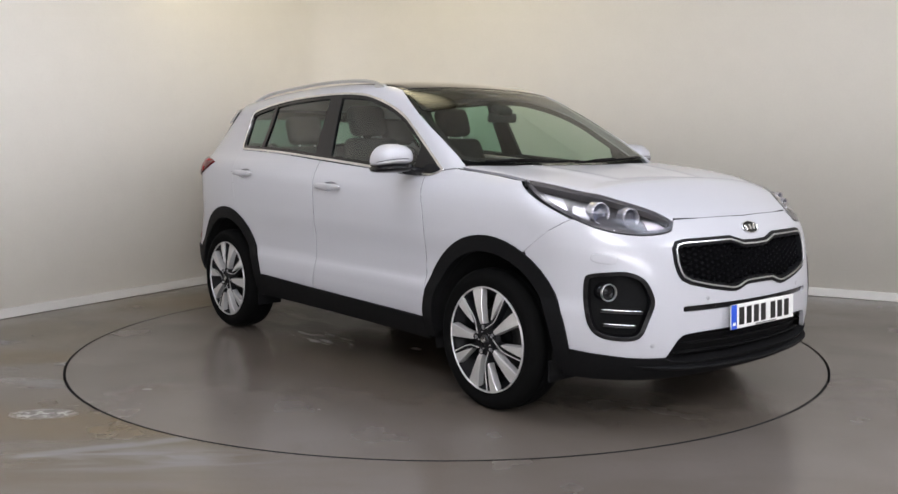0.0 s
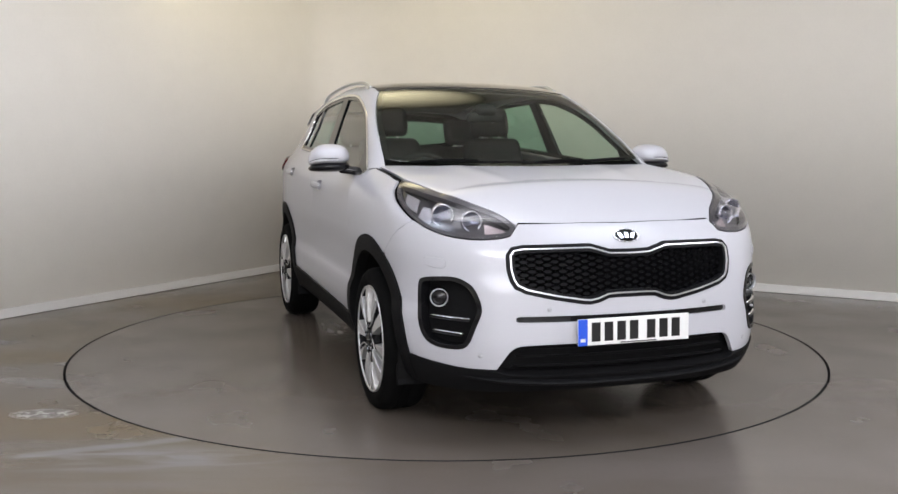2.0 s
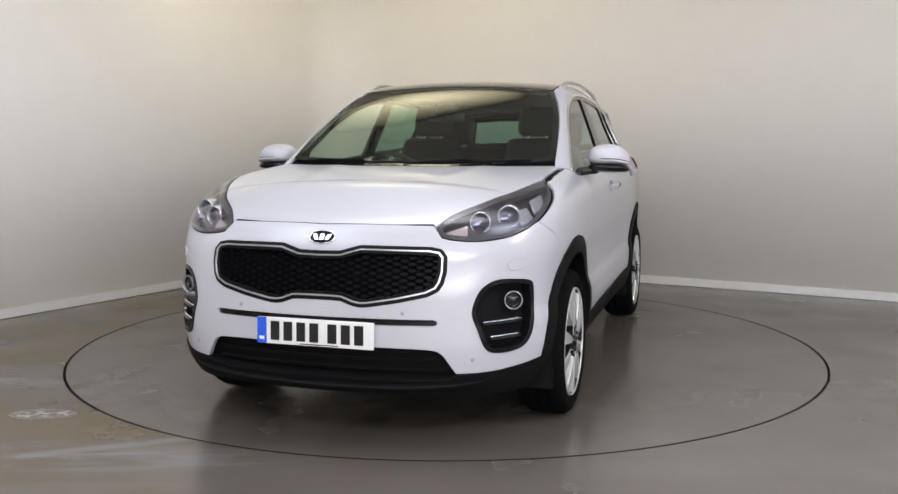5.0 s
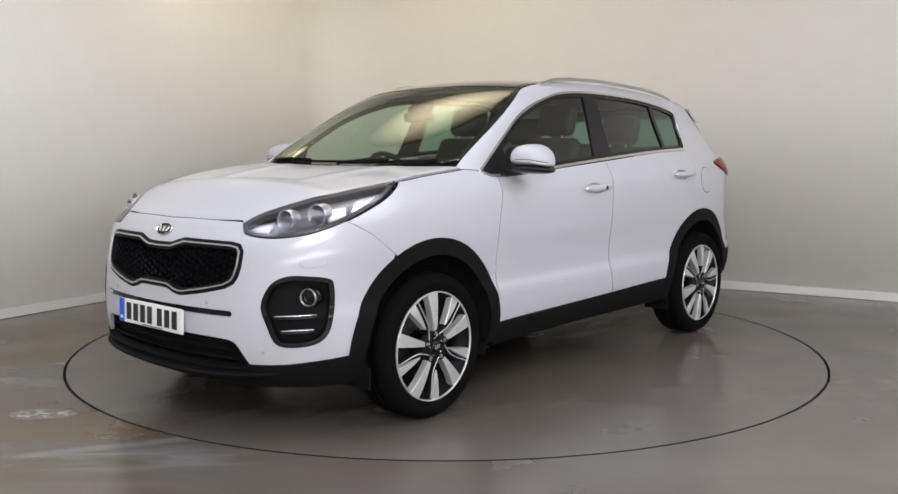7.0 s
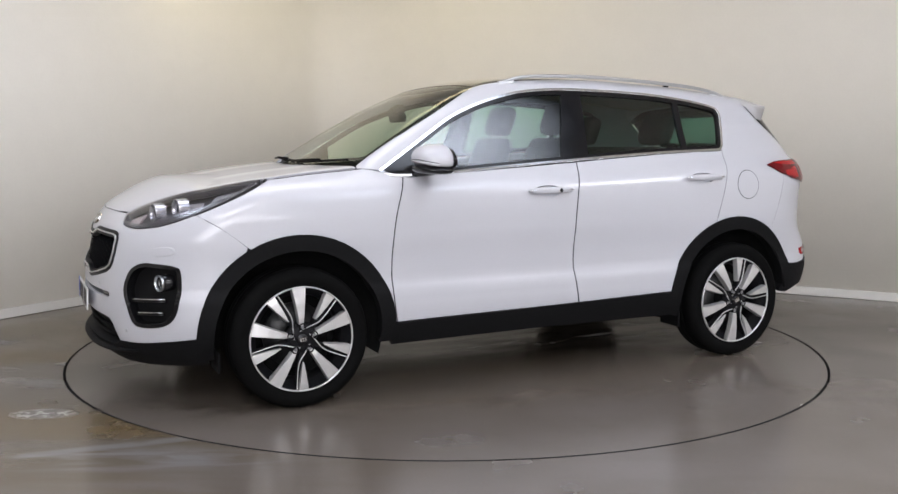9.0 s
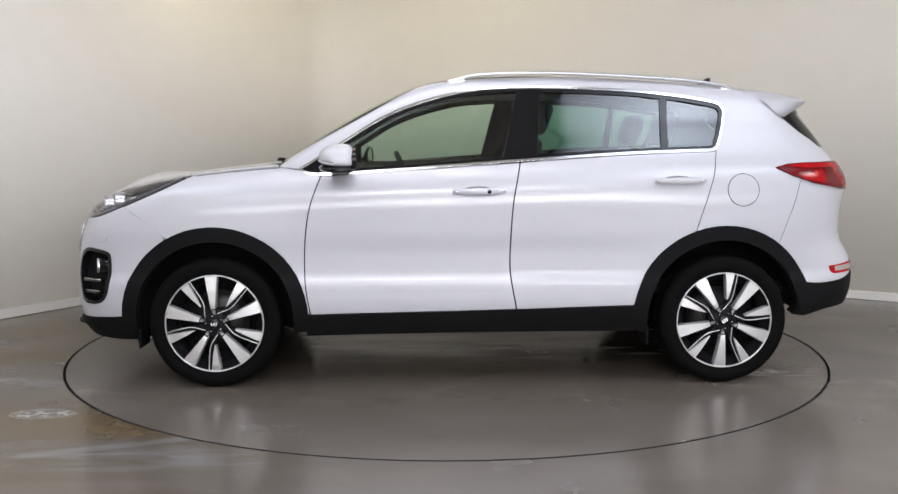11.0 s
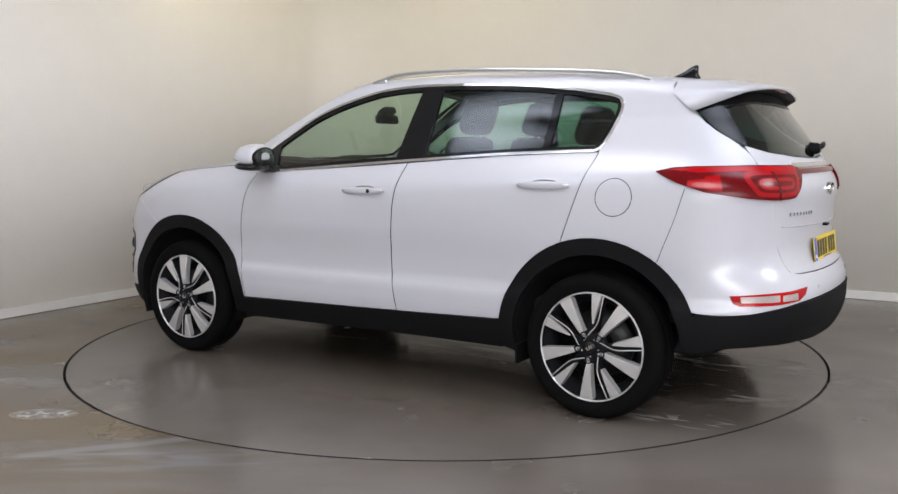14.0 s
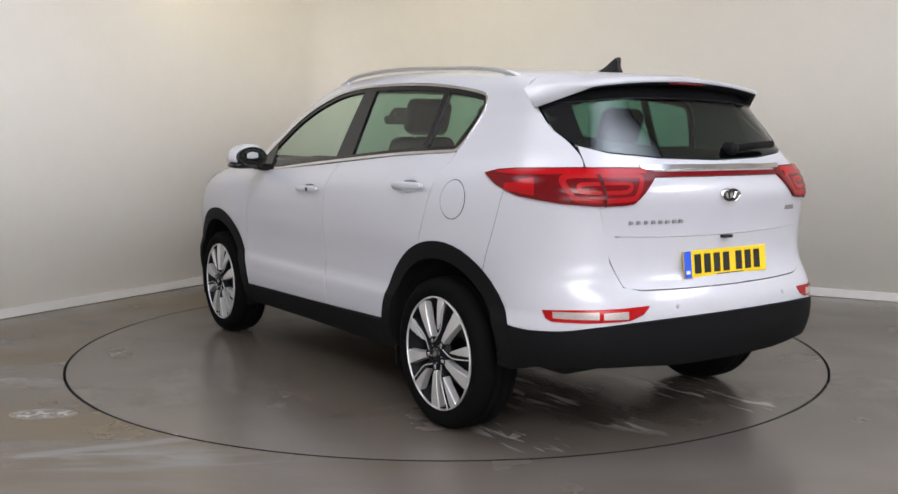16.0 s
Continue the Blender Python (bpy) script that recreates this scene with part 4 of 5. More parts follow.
# rear bumper, tailgate, lamps
rb_top = [(-2.165, 0, .662), (-2.15, .3, .664), (-2.14, .476, .668), (-2.118, .552, .684), (-2.085, .590, .78), (-2.07, .60, .86), (-2.05, .63, 1.0), (-1.98, .70, 1.045), (-1.86, .80, 1.048), (-1.742, .852, 1.050)]
rb_low = [(-1.80, .852, .515), (-1.88, .83, .511), (-2.0, .76, .518), (-2.10, .66, .538), (-2.17, .50, .553), (-2.20, .25, .560), (-2.215, 0, .562)]
rear_half = rb_top + arch_pts([(x - .005, y, z) for x, y, z in spline(BUMP_SEAM, 4)]) + arch_pts(arch_r(127, 158)) + spline(rb_low, 4)
RFOG = [(-1.931, .806, .594), (-1.945, .80, .563), (-1.97, .79, .552), (-2.08, .69, .552), (-2.165, .55, .560), (-2.185, .50, .580), (-2.19, .468, .612), (-2.15, .60, .606), (-2.05, .72, .602)]
rear_bumper = panel("rear_bumper", "rear", both(rear_half), WHITE, car, step=.03, label="white rear bumper", depth=.02)
clad_half = [(x, y, z - .004) for x, y, z in reversed(rb_low)] + [(-1.79, .86, .50), (-1.735, .88, .345), (-1.80, .86, .335), (-1.92, .82, .365), (-2.05, .70, .375), (-2.14, .5, .372), (-2.17, .3, .360), (-2.18, 0, .358)]
panel("rear_cladding", "rear", both(clad_half), PLASTIC, car, off=.008, depth=.06, step=.03, label="black plastic lower rear bumper")
gate_half = [(-2.085, 0, 1.176), (-2.075, .31, 1.186), (-2.01, .538, 1.207), (-1.93, .628, 1.236), (-1.985, .638, 1.160), (-2.03, .632, 1.06), (-2.06, .605, .90), (-2.075, .588, .80), (-2.112, .548, .690), (-2.125, .53, .679), (-2.14, .47, .674), (-2.15, .3, .670), (-2.165, 0, .668)]
tailgate = panel("tailgate", "rear", both(gate_half), WHITE, car, step=.03, label="white tailgate")
shelf = [(-2.2, s * y, .872 + .01 * (y / .56) ** 2) for s, y in [(-1, .565), (-1, .4), (-1, .2), (1, 0), (1, .2), (1, .4), (1, .565)]]
line = np.array([cast(np.array([[-3.0, y, z]]), np.array([[1, 0, 0]]), 2, 300)[0][0] for _, y, z in shelf])
# a grey rod laid on the fold in place of its dark shade line
bm_part("gate_fold_shade", tube(spline(line, 5), (.003, .0035)), SENSOR_SHADE, tailgate, "grey line across the tailgate, the fold's shade given as colour")
bm_part("gate_button", block((.03, .055, .014), .004, 2), GLOSS, tailgate, "", True, pose(-2.16, 0, .862))
glass_half = [(-2.07, 0, 1.184), (-2.065, .31, 1.194), (-2.00, .53, 1.214), (-1.95, .60, 1.232), (-1.915, .640, 1.252), (-1.85, .655, 1.32), (-1.79, .66, 1.38), (-1.77, .645, 1.42), (-1.80, .50, 1.465), (-1.80, .3, 1.490), (-1.80, 0, 1.50)]
rg = dense(domain("rear", both(glass_half)), .03)
panel("rear_glass", "rear", rg, TAILGLASS, tailgate, off=-.002, depth=.004, step=.04, label="dark tinted rear window")
panel("rear_glass_band", "rear", rg, GLOSS, tailgate, holes=[inset(rg, .045)], off=-.005, depth=.003, step=.025, label="black band round the rear window")
TAIL_LAMP = [(-1.605, .842, 1.121), (-1.68, .83, 1.137), (-1.763, .812, 1.143), (-1.968, .688, 1.148), (-2.05, .55, 1.148), (-2.085, .425, 1.146), (-2.105, .375, 1.128), (-2.109, .383, 1.112), (-2.114, .45, 1.050), (-2.112, .50, 1.012), (-2.10, .54, 1.006), (-2.06, .649, 1.004),
             (-1.977, .752, 1.014), (-1.816, .84, 1.040), (-1.70, .855, 1.078)]
for s in (1, -1):
    m = (lambda l: l) if s > 0 else flip
    lp = dense(domain("rear", m(TAIL_LAMP)), .02)
    lamp = panel("tail_lamp", "rear", lp, REDDEEP, car, off=.012, depth=.03, step=.02, label="long red tail lamp wrapping round the corner")
    ur = lambda y, z: domain("rear", [cast(np.array([[-3.0, s * y, z]]), np.array([[1, 0, 0]]), 2.2, 300)[0][0]])[0]
    for bend, wide in (([(.630, 1.116), (.712, 1.114), (.738, 1.096), (.728, 1.052), (.706, 1.030), (.630, 1.024)], .0085),
                       ([(.630, 1.086), (.688, 1.084), (.700, 1.070), (.690, 1.056), (.630, 1.053)], .0065),
                       ([(.613, 1.116), (.472, 1.114), (.455, 1.100), (.488, 1.045), (.512, 1.030), (.613, 1.024)], .0085),
                       ([(.613, 1.088), (.522, 1.086), (.508, 1.074), (.532, 1.056), (.613, 1.053)], .0065)):
        c = np.array(spline(bend, 5))
        e = np.gradient(c, axis=0)
        e /= np.linalg.norm(e, axis=1, keepdims=True)
        off2 = np.stack([-e[:, 1], e[:, 0]], 1) * wide
        band = [ur(y, z) for y, z in np.concatenate([c + off2, (c - off2)[::-1]])]
        panel("light_guide", "rear", np.array(band), REDLIGHT, lamp, off=.0135, depth=.004, step=.02, label="bright red light guide bent like a hook")
    for x0, x1, z0, z1 in ((-1.73, -1.80, 1.085, 1.06), (-1.82, -1.87, 1.10, 1.05)):
        panel("red_reflector", "rear", dense(domain("rear", m([(x0, .83, z0), (x1, .80, z0 + .008), (x1, .80, z1 - .008), (x0, .83, z1)])), .015), RED, lamp, off=.0135, depth=.004, step=.015)
    top_band = [(-1.66, .835, 1.128), (-1.763, .812, 1.137), (-1.968, .688, 1.142), (-2.085, .425, 1.140), (-2.09, .42, 1.122), (-1.968, .688, 1.122), (-1.763, .812, 1.118)]
    panel("upper_band", "rear", dense(domain("rear", m(top_band)), .015), RED, lamp, off=.0138, depth=.004, step=.015)
    bm_part("lamp_joint", tube(cast(np.array([[-3.0, s * .622, 1.0 + .15 * i / 8] for i in range(9)]), np.tile([1, 0, 0], (9, 1)), 2, 300)[0] + np.array([-.0125, 0, 0]), .003), GLOSS, lamp)
    lp = dense(domain("rear", m(RFOG)), .012)
    rf = panel("rear_fog_lamp", "rear", lp, RED, rear_bumper, off=.004, depth=.01, step=.015, label="low red and clear lamp in the rear bumper")
    for y0, y1 in ((.785, .665), (.650, .560)):
        a = [(y0, .590), (y1, .594), (y1, .566), (y0, .566)]
        pts = [tuple(p) for p in cast(np.array([[-3.0, s * y, z] for y, z in a]), np.tile([1, 0, 0], (4, 1)), 2.2, 300)[0]]
        panel("clear_lens", "rear", dense(domain("rear", pts), .012), FOGLENS, rf, off=.006, depth=.005, step=.012, label="clear lens")
    for z, y in ((.60, .33), ):
        q = cast(np.array([[-3.0, s * y, z]]), np.array([[1, 0, 0]]), 2, 300)[0]
        bm_part("parking_sensor", lathe([(0, .0008), (.009, .0008), (.0095, -.001), (.0105, -.001), (.011, .001), (.012, -.004)], 20), SENSOR_SHADE, rear_bumper, "", True, Matrix.Translation(tuple(q[0])) @ pose(0, 0, 0, 0, 0, 90))
strip = lambda z0, z1, w: both([tuple(p) for p in cast(np.array([[-3.0, y, z] for y, z in [(0, z1), (w / 2, z1), (w, z1), (w, z0), (w / 2, z0), (0, z0)]]), np.tile([1, 0, 0], (6, 1)), 2, 300)[0]])
panel("chrome_strip", "rear", strip(1.137, 1.156, .43), CHROME, tailgate, off=.012, depth=.012, step=.015, label="bright chrome strip between the tail lamps")
panel("red_strip", "rear", strip(1.112, 1.130, .385), REDDEEP, tailgate, off=.009, depth=.010, step=.015, label="thin red strip between the tail lamps")
plate(car, -2.163, 0, .757, PLATEY, -6, 180)
emblem(car, -2.176, 1.035, 4, 180, .058)
for i in range(8):
    q = cast(np.array([[-3.0, .50 - i * .034, .935]]), np.array([[1, 0, 0]]), 2, 300)[0][0]
    bm_part("badge_bar", block((.006, .029, .015), .001, 1), BADGE, tailgate, "", False, Matrix.Translation(tuple(q)) @ pose(0, 0, 0, 0, 0, 10))
for i in range(3):
    q = cast(np.array([[-3.0, -.50 + i * .028, .965]]), np.array([[1, 0, 0]]), 2, 300)[0][0]
    bm_part("badge_bar", block((.006, .024, .020), .001, 1), BADGE, tailgate, "", False, Matrix.Translation(tuple(q)) @ pose(0, 0, 0, 0, 0, -10))

# roof spoiler
bm = bmesh.new()
M = 32
cols = []
for i in range(M + 1):
    y = -.645 + 1.29 * i / M
    q = abs(y) / .645
    side_drop = max(0, (q - .80) / .20) ** 2
    lead = land("top", [(-1.592, min(abs(y), .60))])[0]
    a = Vector((-1.592 - .010 * side_drop, y, lead[2] - .035 * side_drop))
    t = Vector((-1.935 + .045 * q ** 2, y * (.515 / .645), 1.523 - .034 * q ** 2))
    low = Vector((-1.80 + .09 * side_drop, y * (.90 + .14 * side_drop), 1.487 - .030 * q ** 2 - .064 * side_drop))
    fore = Vector((-1.70 + .02 * side_drop, y * (.95 + .07 * side_drop), 1.505 - .03 * q ** 2 - .07 * side_drop))
    cols.append([bm.verts.new(v) for v in (a, a.lerp(t, .25) + Vector((0, 0, .007)), a.lerp(t, .5) + Vector((0, 0, .010)), a.lerp(t, .8) + Vector((0, 0, .005)), t, t + Vector((.004, 0, -.014)), low, fore)])
for i in range(M):
    for k in range(7):
        bm.faces.new((cols[i][k], cols[i][k + 1], cols[i + 1][k + 1], cols[i + 1][k]))
bm.faces.new(cols[0][::-1])
bm.faces.new(cols[-1])
bmesh.ops.recalc_face_normals(bm, faces=bm.faces)
for k, f in enumerate(bm.faces):
    f.material_index = 1 if k < M * 7 and k % 7 >= 5 else 0
spoiler = bm_part("roof_spoiler", bm, WHITE, car, "white roof spoiler over the rear window")
spoiler.data.materials.append(CELL)
panel("spoiler_underside", "rear", both([(-1.8, 0, 1.508), (-1.8, .40, 1.490), (-1.79, .57, 1.455), (-1.76, .63, 1.415), (-1.81, .56, 1.415), (-1.84, .30, 1.436), (-1.84, 0, 1.44)]), GLOSS, tailgate, off=.003, depth=.01, step=.03, label="gloss black band under the spoiler")
bm_part("brake_light", block((.012, .22, .010), .003, 2), REDDEEP, spoiler, "slim red high brake light", True, pose(-1.922, 0, 1.503))
for s in (1, -1):
    panel("spoiler_fin", ("left", "right")[s < 0], [(-1.712, 0, 1.396), (-1.745, 0, 1.435), (-1.79, 0, 1.44), (-1.85, 0, 1.36), (-1.93, 0, 1.262), (-1.908, 0, 1.249), (-1.80, 0, 1.316)], GLOSS, tailgate, off=.001, depth=.01, step=.02, label="black corner piece beside the rear window")

# roof rails and aerial
for s in (1, -1):
    pts = [(.12, .60, side_z(.12, .57) - .012), (.06, .60, side_z(.06, .57) - .004), (-.03, .605, side_z(-.03, .57) + .010), (-.20, .61, side_z(-.2, .57) + .014), (-.5, .612, side_z(-.5, .57) + .015), (-.9, .602, side_z(-.9, .565) + .014), (-1.2, .59, side_z(-1.2, .55) + .012), (-1.38, .578, side_z(-1.38, .54) + .003), (-1.48, .57, side_z(-1.48, .54) - .014)]
    rail = bm_part("roof_rail", tube(spline([(x, y * s, z) for x, y, z in pts], 6), (.013, .010), 12), SATIN, car, "satin silver roof rail")
    for i in (0, 8):
        bm_part("rail_foot", block((.10, .026, .03), .010, 2), SATIN, rail, "", True, pose(pts[i][0] + (-.05 if i == 0 else .05), pts[i][1] * s, pts[i][2] - .002, 0, 12 if i == 0 else -14, 0))
zf = side_z(-1.5, 0)
bm_part("shark_fin_aerial", prism([(-1.33, zf - .002), (-1.42, zf + .030), (-1.49, zf + .070), (-1.512, zf + .073), (-1.510, zf + .03), (-1.53, zf - .006)], .030, .010), GLOSS, car, "black shark fin aerial", True, pose(0, -.015, 0))

# door handles, fuel flap, mirrors
for i, s in enumerate((1, -1)):
    for door, x0, x1, z in ((front_doors[i], -.172, .10, 1.000), (rear_doors[i], -1.217, -.948, 1.054)):
        zm = z
        line = []
        for u in np.linspace(0, 1, 13):
            x = x0 + (x1 - x0) * u
            q = land("left", [(x, zm + .004 * (1 - u))])[0]
            line.append((x, (q[1] + .006 + .030 * math.sin(math.pi * (.06 + .88 * u)) ** .5) * s, q[2]))
        bm_part("door_handle", tube(line, (.010, .019), 14, False, lambda u: .35 + .65 * math.sin(math.pi * u) ** .4), WHITE, door, "white pull handle with a chrome edge")
        bm_part("handle_edge", tube([(x, y + .0065 * s, z2 + .001) for x, y, z2 in line], (.0015, .0025), 8), CHROME, door, "chrome edge of the handle")
        panel("handle_recess", ("left", "right")[i], hollow(x0, x1, z, .004), WHITE, door, off=-.022, depth=.002, step=.02)
    if s > 0:
        q = land("left", [(-.078, 1.002)])[0]
        bm_part("key_hole", lathe([(0, .004), (.010, .003), (.011, 0)], 16), GLOSS, front_doors[i], "", True, pose(-.085, (q[1] + .043) * s, 1.002, 0, 0, 0 if s > 0 else 180))
    loop = [(-1.423 + .086 * math.cos(a), 0, 1.008 + .086 * math.sin(a)) for a in np.linspace(0, 2 * math.pi, 40, endpoint=False)]
    if s > 0:
        loop2 = [(-1.423 + .082 * math.cos(a), 0, 1.008 + .082 * math.sin(a)) for a in np.linspace(0, 2 * math.pi, 40, endpoint=False)]
        panel("fuel_flap_gap", "left", loop, PLASTIC, car, off=.0006, depth=.001, step=.04, edge=.0005)
        panel("fuel_flap", "left", loop2, WHITE, car, off=.0022, depth=.002, step=.04, label="round white fuel flap")
    # mirror: shell, black base, glass, lamp strip
    bm = bmesh.new()
    bmesh.ops.create_uvsphere(bm, u_segments=28, v_segments=18, radius=1)
    for v in bm.verts:
        x, y, z = v.co
        v.co = Vector((math.copysign(abs(x) ** .8, x) * (.125 if x > 0 else .052), math.copysign(abs(y) ** .78, y) * .110, math.copysign(abs(z) ** .8, z) * (.074 if z > 0 else .036)))
        v.co.z += -.018 * (v.co.y * s > 0) * (v.co.y / .105) ** 2
    mir = bm_part("door_mirror", bm, WHITE, front_doors[i], "white door mirror on a black foot", True, pose(.655, s * .965, 1.172, 0, 0, s * 10))
    bm = bmesh.new()
    bmesh.ops.create_uvsphere(bm, u_segments=24, v_segments=14, radius=1)
    for v in bm.verts:
        x, y, z = v.co
        v.co = Vector((math.copysign(abs(x) ** .8, x) * (.127 if x > 0 else .053), math.copysign(abs(y) ** .8, y) * .112, -.046 + z * .030 - .012 * (y * s > 0) * y * y))
    bm_part("mirror_base", bm, GLOSS, mir, "gloss black underside")
    bm_part("mirror_foot", block((.09, .13, .045), .015, 2), GLOSS, mir, "black mirror foot", True, pose(.005, -s * .115, -.066, s * 8, 0, 0))
    oval = pose(-.044, 0, -.006, 0, 0, 90) @ Matrix.Diagonal((.102, 1, .062, 1))
    bm_part("mirror_rim", lathe([(.86, .004), (.90, .010), (.98, .010), (1.0, .004), (.97, -.03)], 36), GLOSS, mir, "black rim of the mirror", True, oval)
    bm_part("mirror_glass", lathe([(0, .006), (.5, .006), (.88, .006)], 36), REFLECT, mir, "mirror glass", False, oval)
    strip_line = []
    for u in np.linspace(0, 1, 14):
        y = -.045 + .148 * u
        x = .125 * max(1 - (abs(y) / .110) ** 2.56 - .02, .0) ** .4
        strip_line.append((x + .001, s * y, -.010 - (.018 * (y / .105) ** 2 if y > 0 else 0)))
    bm_part("indicator_strip", tube(strip_line, (.005, .0075), 8, False, lambda u: .5 + .5 * min(1, 3 * u)), STRIP, mir, "silver indicator strip along the mirror")
    bm_part("strip_line", tube([(x + .004, y, z + .0085) for x, y, z in strip_line], (.0018, .0018), 6), GLOSS, mir)
    panel("mirror_triangle", ("left", "right")[i], [(.882, 0, 1.118), (.80, 0, 1.098), (.66, 0, 1.103), (.66, 0, 1.25), (.78, 0, 1.176)], GLOSS, front_doors[i], off=.001, depth=.01, step=.02, label="gloss black corner plate behind the mirror")

# wipers
for y0, y1 in ((-.62, .02), (-.02, .62)):
    pts = [p + np.array([0, 0, .010]) for p in land("top", [(1.078 - .17 * abs(y0 + (y1 - y0) * u) ** 2 - .012 * u, y0 + (y1 - y0) * u) for u in np.linspace(0, 1, 10)])]
    w = bm_part("wiper", tube(pts, (.010, .006), 8), PLASTIC, car, "black windscreen wiper")
    bm_part("wiper_arm", tube([tuple(pts[0] + np.array([.035, .03, .0])), tuple(pts[2] + np.array([.022, 0, .010])), tuple(pts[5] + np.array([.004, 0, .010]))], (.009, .005), 8), PLASTIC, w)
q = cast(np.array([[-3.0, -.12, 1.225]]), np.array([[1, 0, 0]]), 2, 300)[0][0]
bm_part("rear_wiper", tube([tuple(q + np.array([-.03, 0, .0])), tuple(q + np.array([-.028, -.12, .012])), tuple(q + np.array([.0, -.30, .020]))], (.012, .016), 8), PLASTIC, tailgate, "black rear wiper")
bm_part("wiper_hub", lathe([(0, .045), (.022, .042), (.028, .03), (.03, -.01)], 24), PLASTIC, tailgate, "", True, Matrix.Translation(tuple(q)) @ pose(0, 0, 0, 0, 0, 90))
# ---- wheels ----
def wheel(x, s, spin):
    at = pose(x, s * .912, HUB_Z - .0175, 0, 0, 0 if s > 0 else 180) @ pose(0, 0, 0, 0, spin, 0)
    tr = .343
    w = bm_part("wheel", lathe([(.245, -.005), (.242, -.03), (.215, -.045), (.205, -.10), (.215, -.19), (.245, -.205)], 72), ALLOY, car, "dark alloy wheel with ten machined spokes", True, at)
    tyre = [(0.2500, -.012), (0.2620, -.004), (0.2850, .004), (0.3020, .004), (0.3200, -.004), (0.3323, -.018), (0.3388, -.038), (0.3398, -.075), (0.3348, -.078), (0.3348, -.084), (0.3403, -.087), (0.3403, -.118), (0.3348, -.121), (0.3348, -.128), (0.3398, -.131),
            (0.3388, -.170), (0.3323, -.19), (0.3200, -.205), (0.2970, -.212), (0.2650, -.206), (0.2480, -.195)]
    t = bm_part("tyre", lathe(tyre, 96), RUBBER, w, "black low-profile tyre")
    bm_part("rim_edge", lathe([(.2475, -.020), (.2475, -.006), (.2485, .0005), (.2525, .0010), (.2545, -.003), (.2545, -.018)], 96), MACHINED, w, "machined rim edge")
    bm_part("brake_disc", lathe([(.06, -.125), (.16, -.125), (.16, -.145), (.06, -.145)], 48), IRON, w, "steel brake disc")
    bm_part("backing", lathe([(0, -.16), (.20, -.165), (.215, -.16)], 40), DARK, w)
    def spoke(name, rows_in, mat, ang, label=""):
        bm = bmesh.new()
        rows = [[bm.verts.new(v) for v in ((c - hw - .003, y - .034, r), (c - hw, y - .003, r), (c - hw + .002, y, r), (c + hw - .002, y, r), (c + hw, y - .003, r), (c + hw + .003, y - .034, r))] for r, hw, y, c in rows_in]
        for p, q in zip(rows, rows[1:]):
            for k in range(5):
                bm.faces.new((p[k], p[k + 1], q[k + 1], q[k]))
        bm.faces.new(rows[0])
        bmesh.ops.recalc_face_normals(bm, faces=bm.faces)
        bm_part(name, bm, mat, w, label, False, pose(0, 0, 0, 0, -ang, 0))

    for i in range(5):
        a = 72 * i
        spoke("spoke", [(.066, .010, .001, 0), (.10, .014, .006, 0), (.17, .023, .0045, 0), (.22, .030, -.001, 0), (.248, .034, -.006, 0)], MACHINED, a, "wide machined silver spoke")
        spoke("short_spoke", [(.112, .003, .003, 0), (.16, .012, .0035, 0), (.22, .021, -.001, 0), (.248, .025, -.006, 0)], MACHINED, a + 38, "short machined silver spoke")
        spoke("dark_rib", [(.05, .010, -.004, 0), (.112, .012, -.004, 0), (.18, .010, -.012, 0), (.245, .012, -.018, 0)], ALLOY, a + 44)
        line = []
        for r, g in ((.247, 46.5), (.20, 47.5), (.15, 49.0), (.115, 48.5), (.090, 43.0), (.070, 33.0), (.056, 20.0), (.046, 4.0), (.042, -14.0)):
            b = -math.radians(a + g)
            line.append((r * math.sin(b), .002 - .03 * max(0, r - .2) ** 1.0 * 4 * .05, r * math.cos(b)))
        bm_part("bright_line", tube(spline(line, 4), .0026, 8), MACHINED, w, "thin machined line")
        b = -math.radians(a + 3)
        bm_part("wheel_nut", lathe([(0, .004), (.006, .004), (.0085, .0), (.0085, -.02)], 6), BADGE, w, "", False, pose(.060 * math.sin(b), .004, .060 * math.cos(b)))
        bm_part("nut_recess", lathe([(.010, -.014), (.013, .003), (.017, .004), (.019, .002), (.020, -.01)], 20), ALLOY, w, "", True, pose(.060 * math.sin(b), .002, .060 * math.cos(b)))
    bm_part("hub", lathe([(.0, .001), (.04, .0), (.075, -.006), (.080, -.03)], 40), ALLOY, w, "dark hub")
    bm_part("hub_cap", lathe([(0, .010), (.020, .0095), (.027, .006), (.029, .0)], 32), GLOSS, w, "black hub cap with a bright mark")
    for k in (-1, 0, 1):
        bm_part("cap_stroke", block((.007, .001, .018), 0), CHROME, w, "", False, pose(k * .012, .0105, 0, 0, 12 * k, 0))
    return w


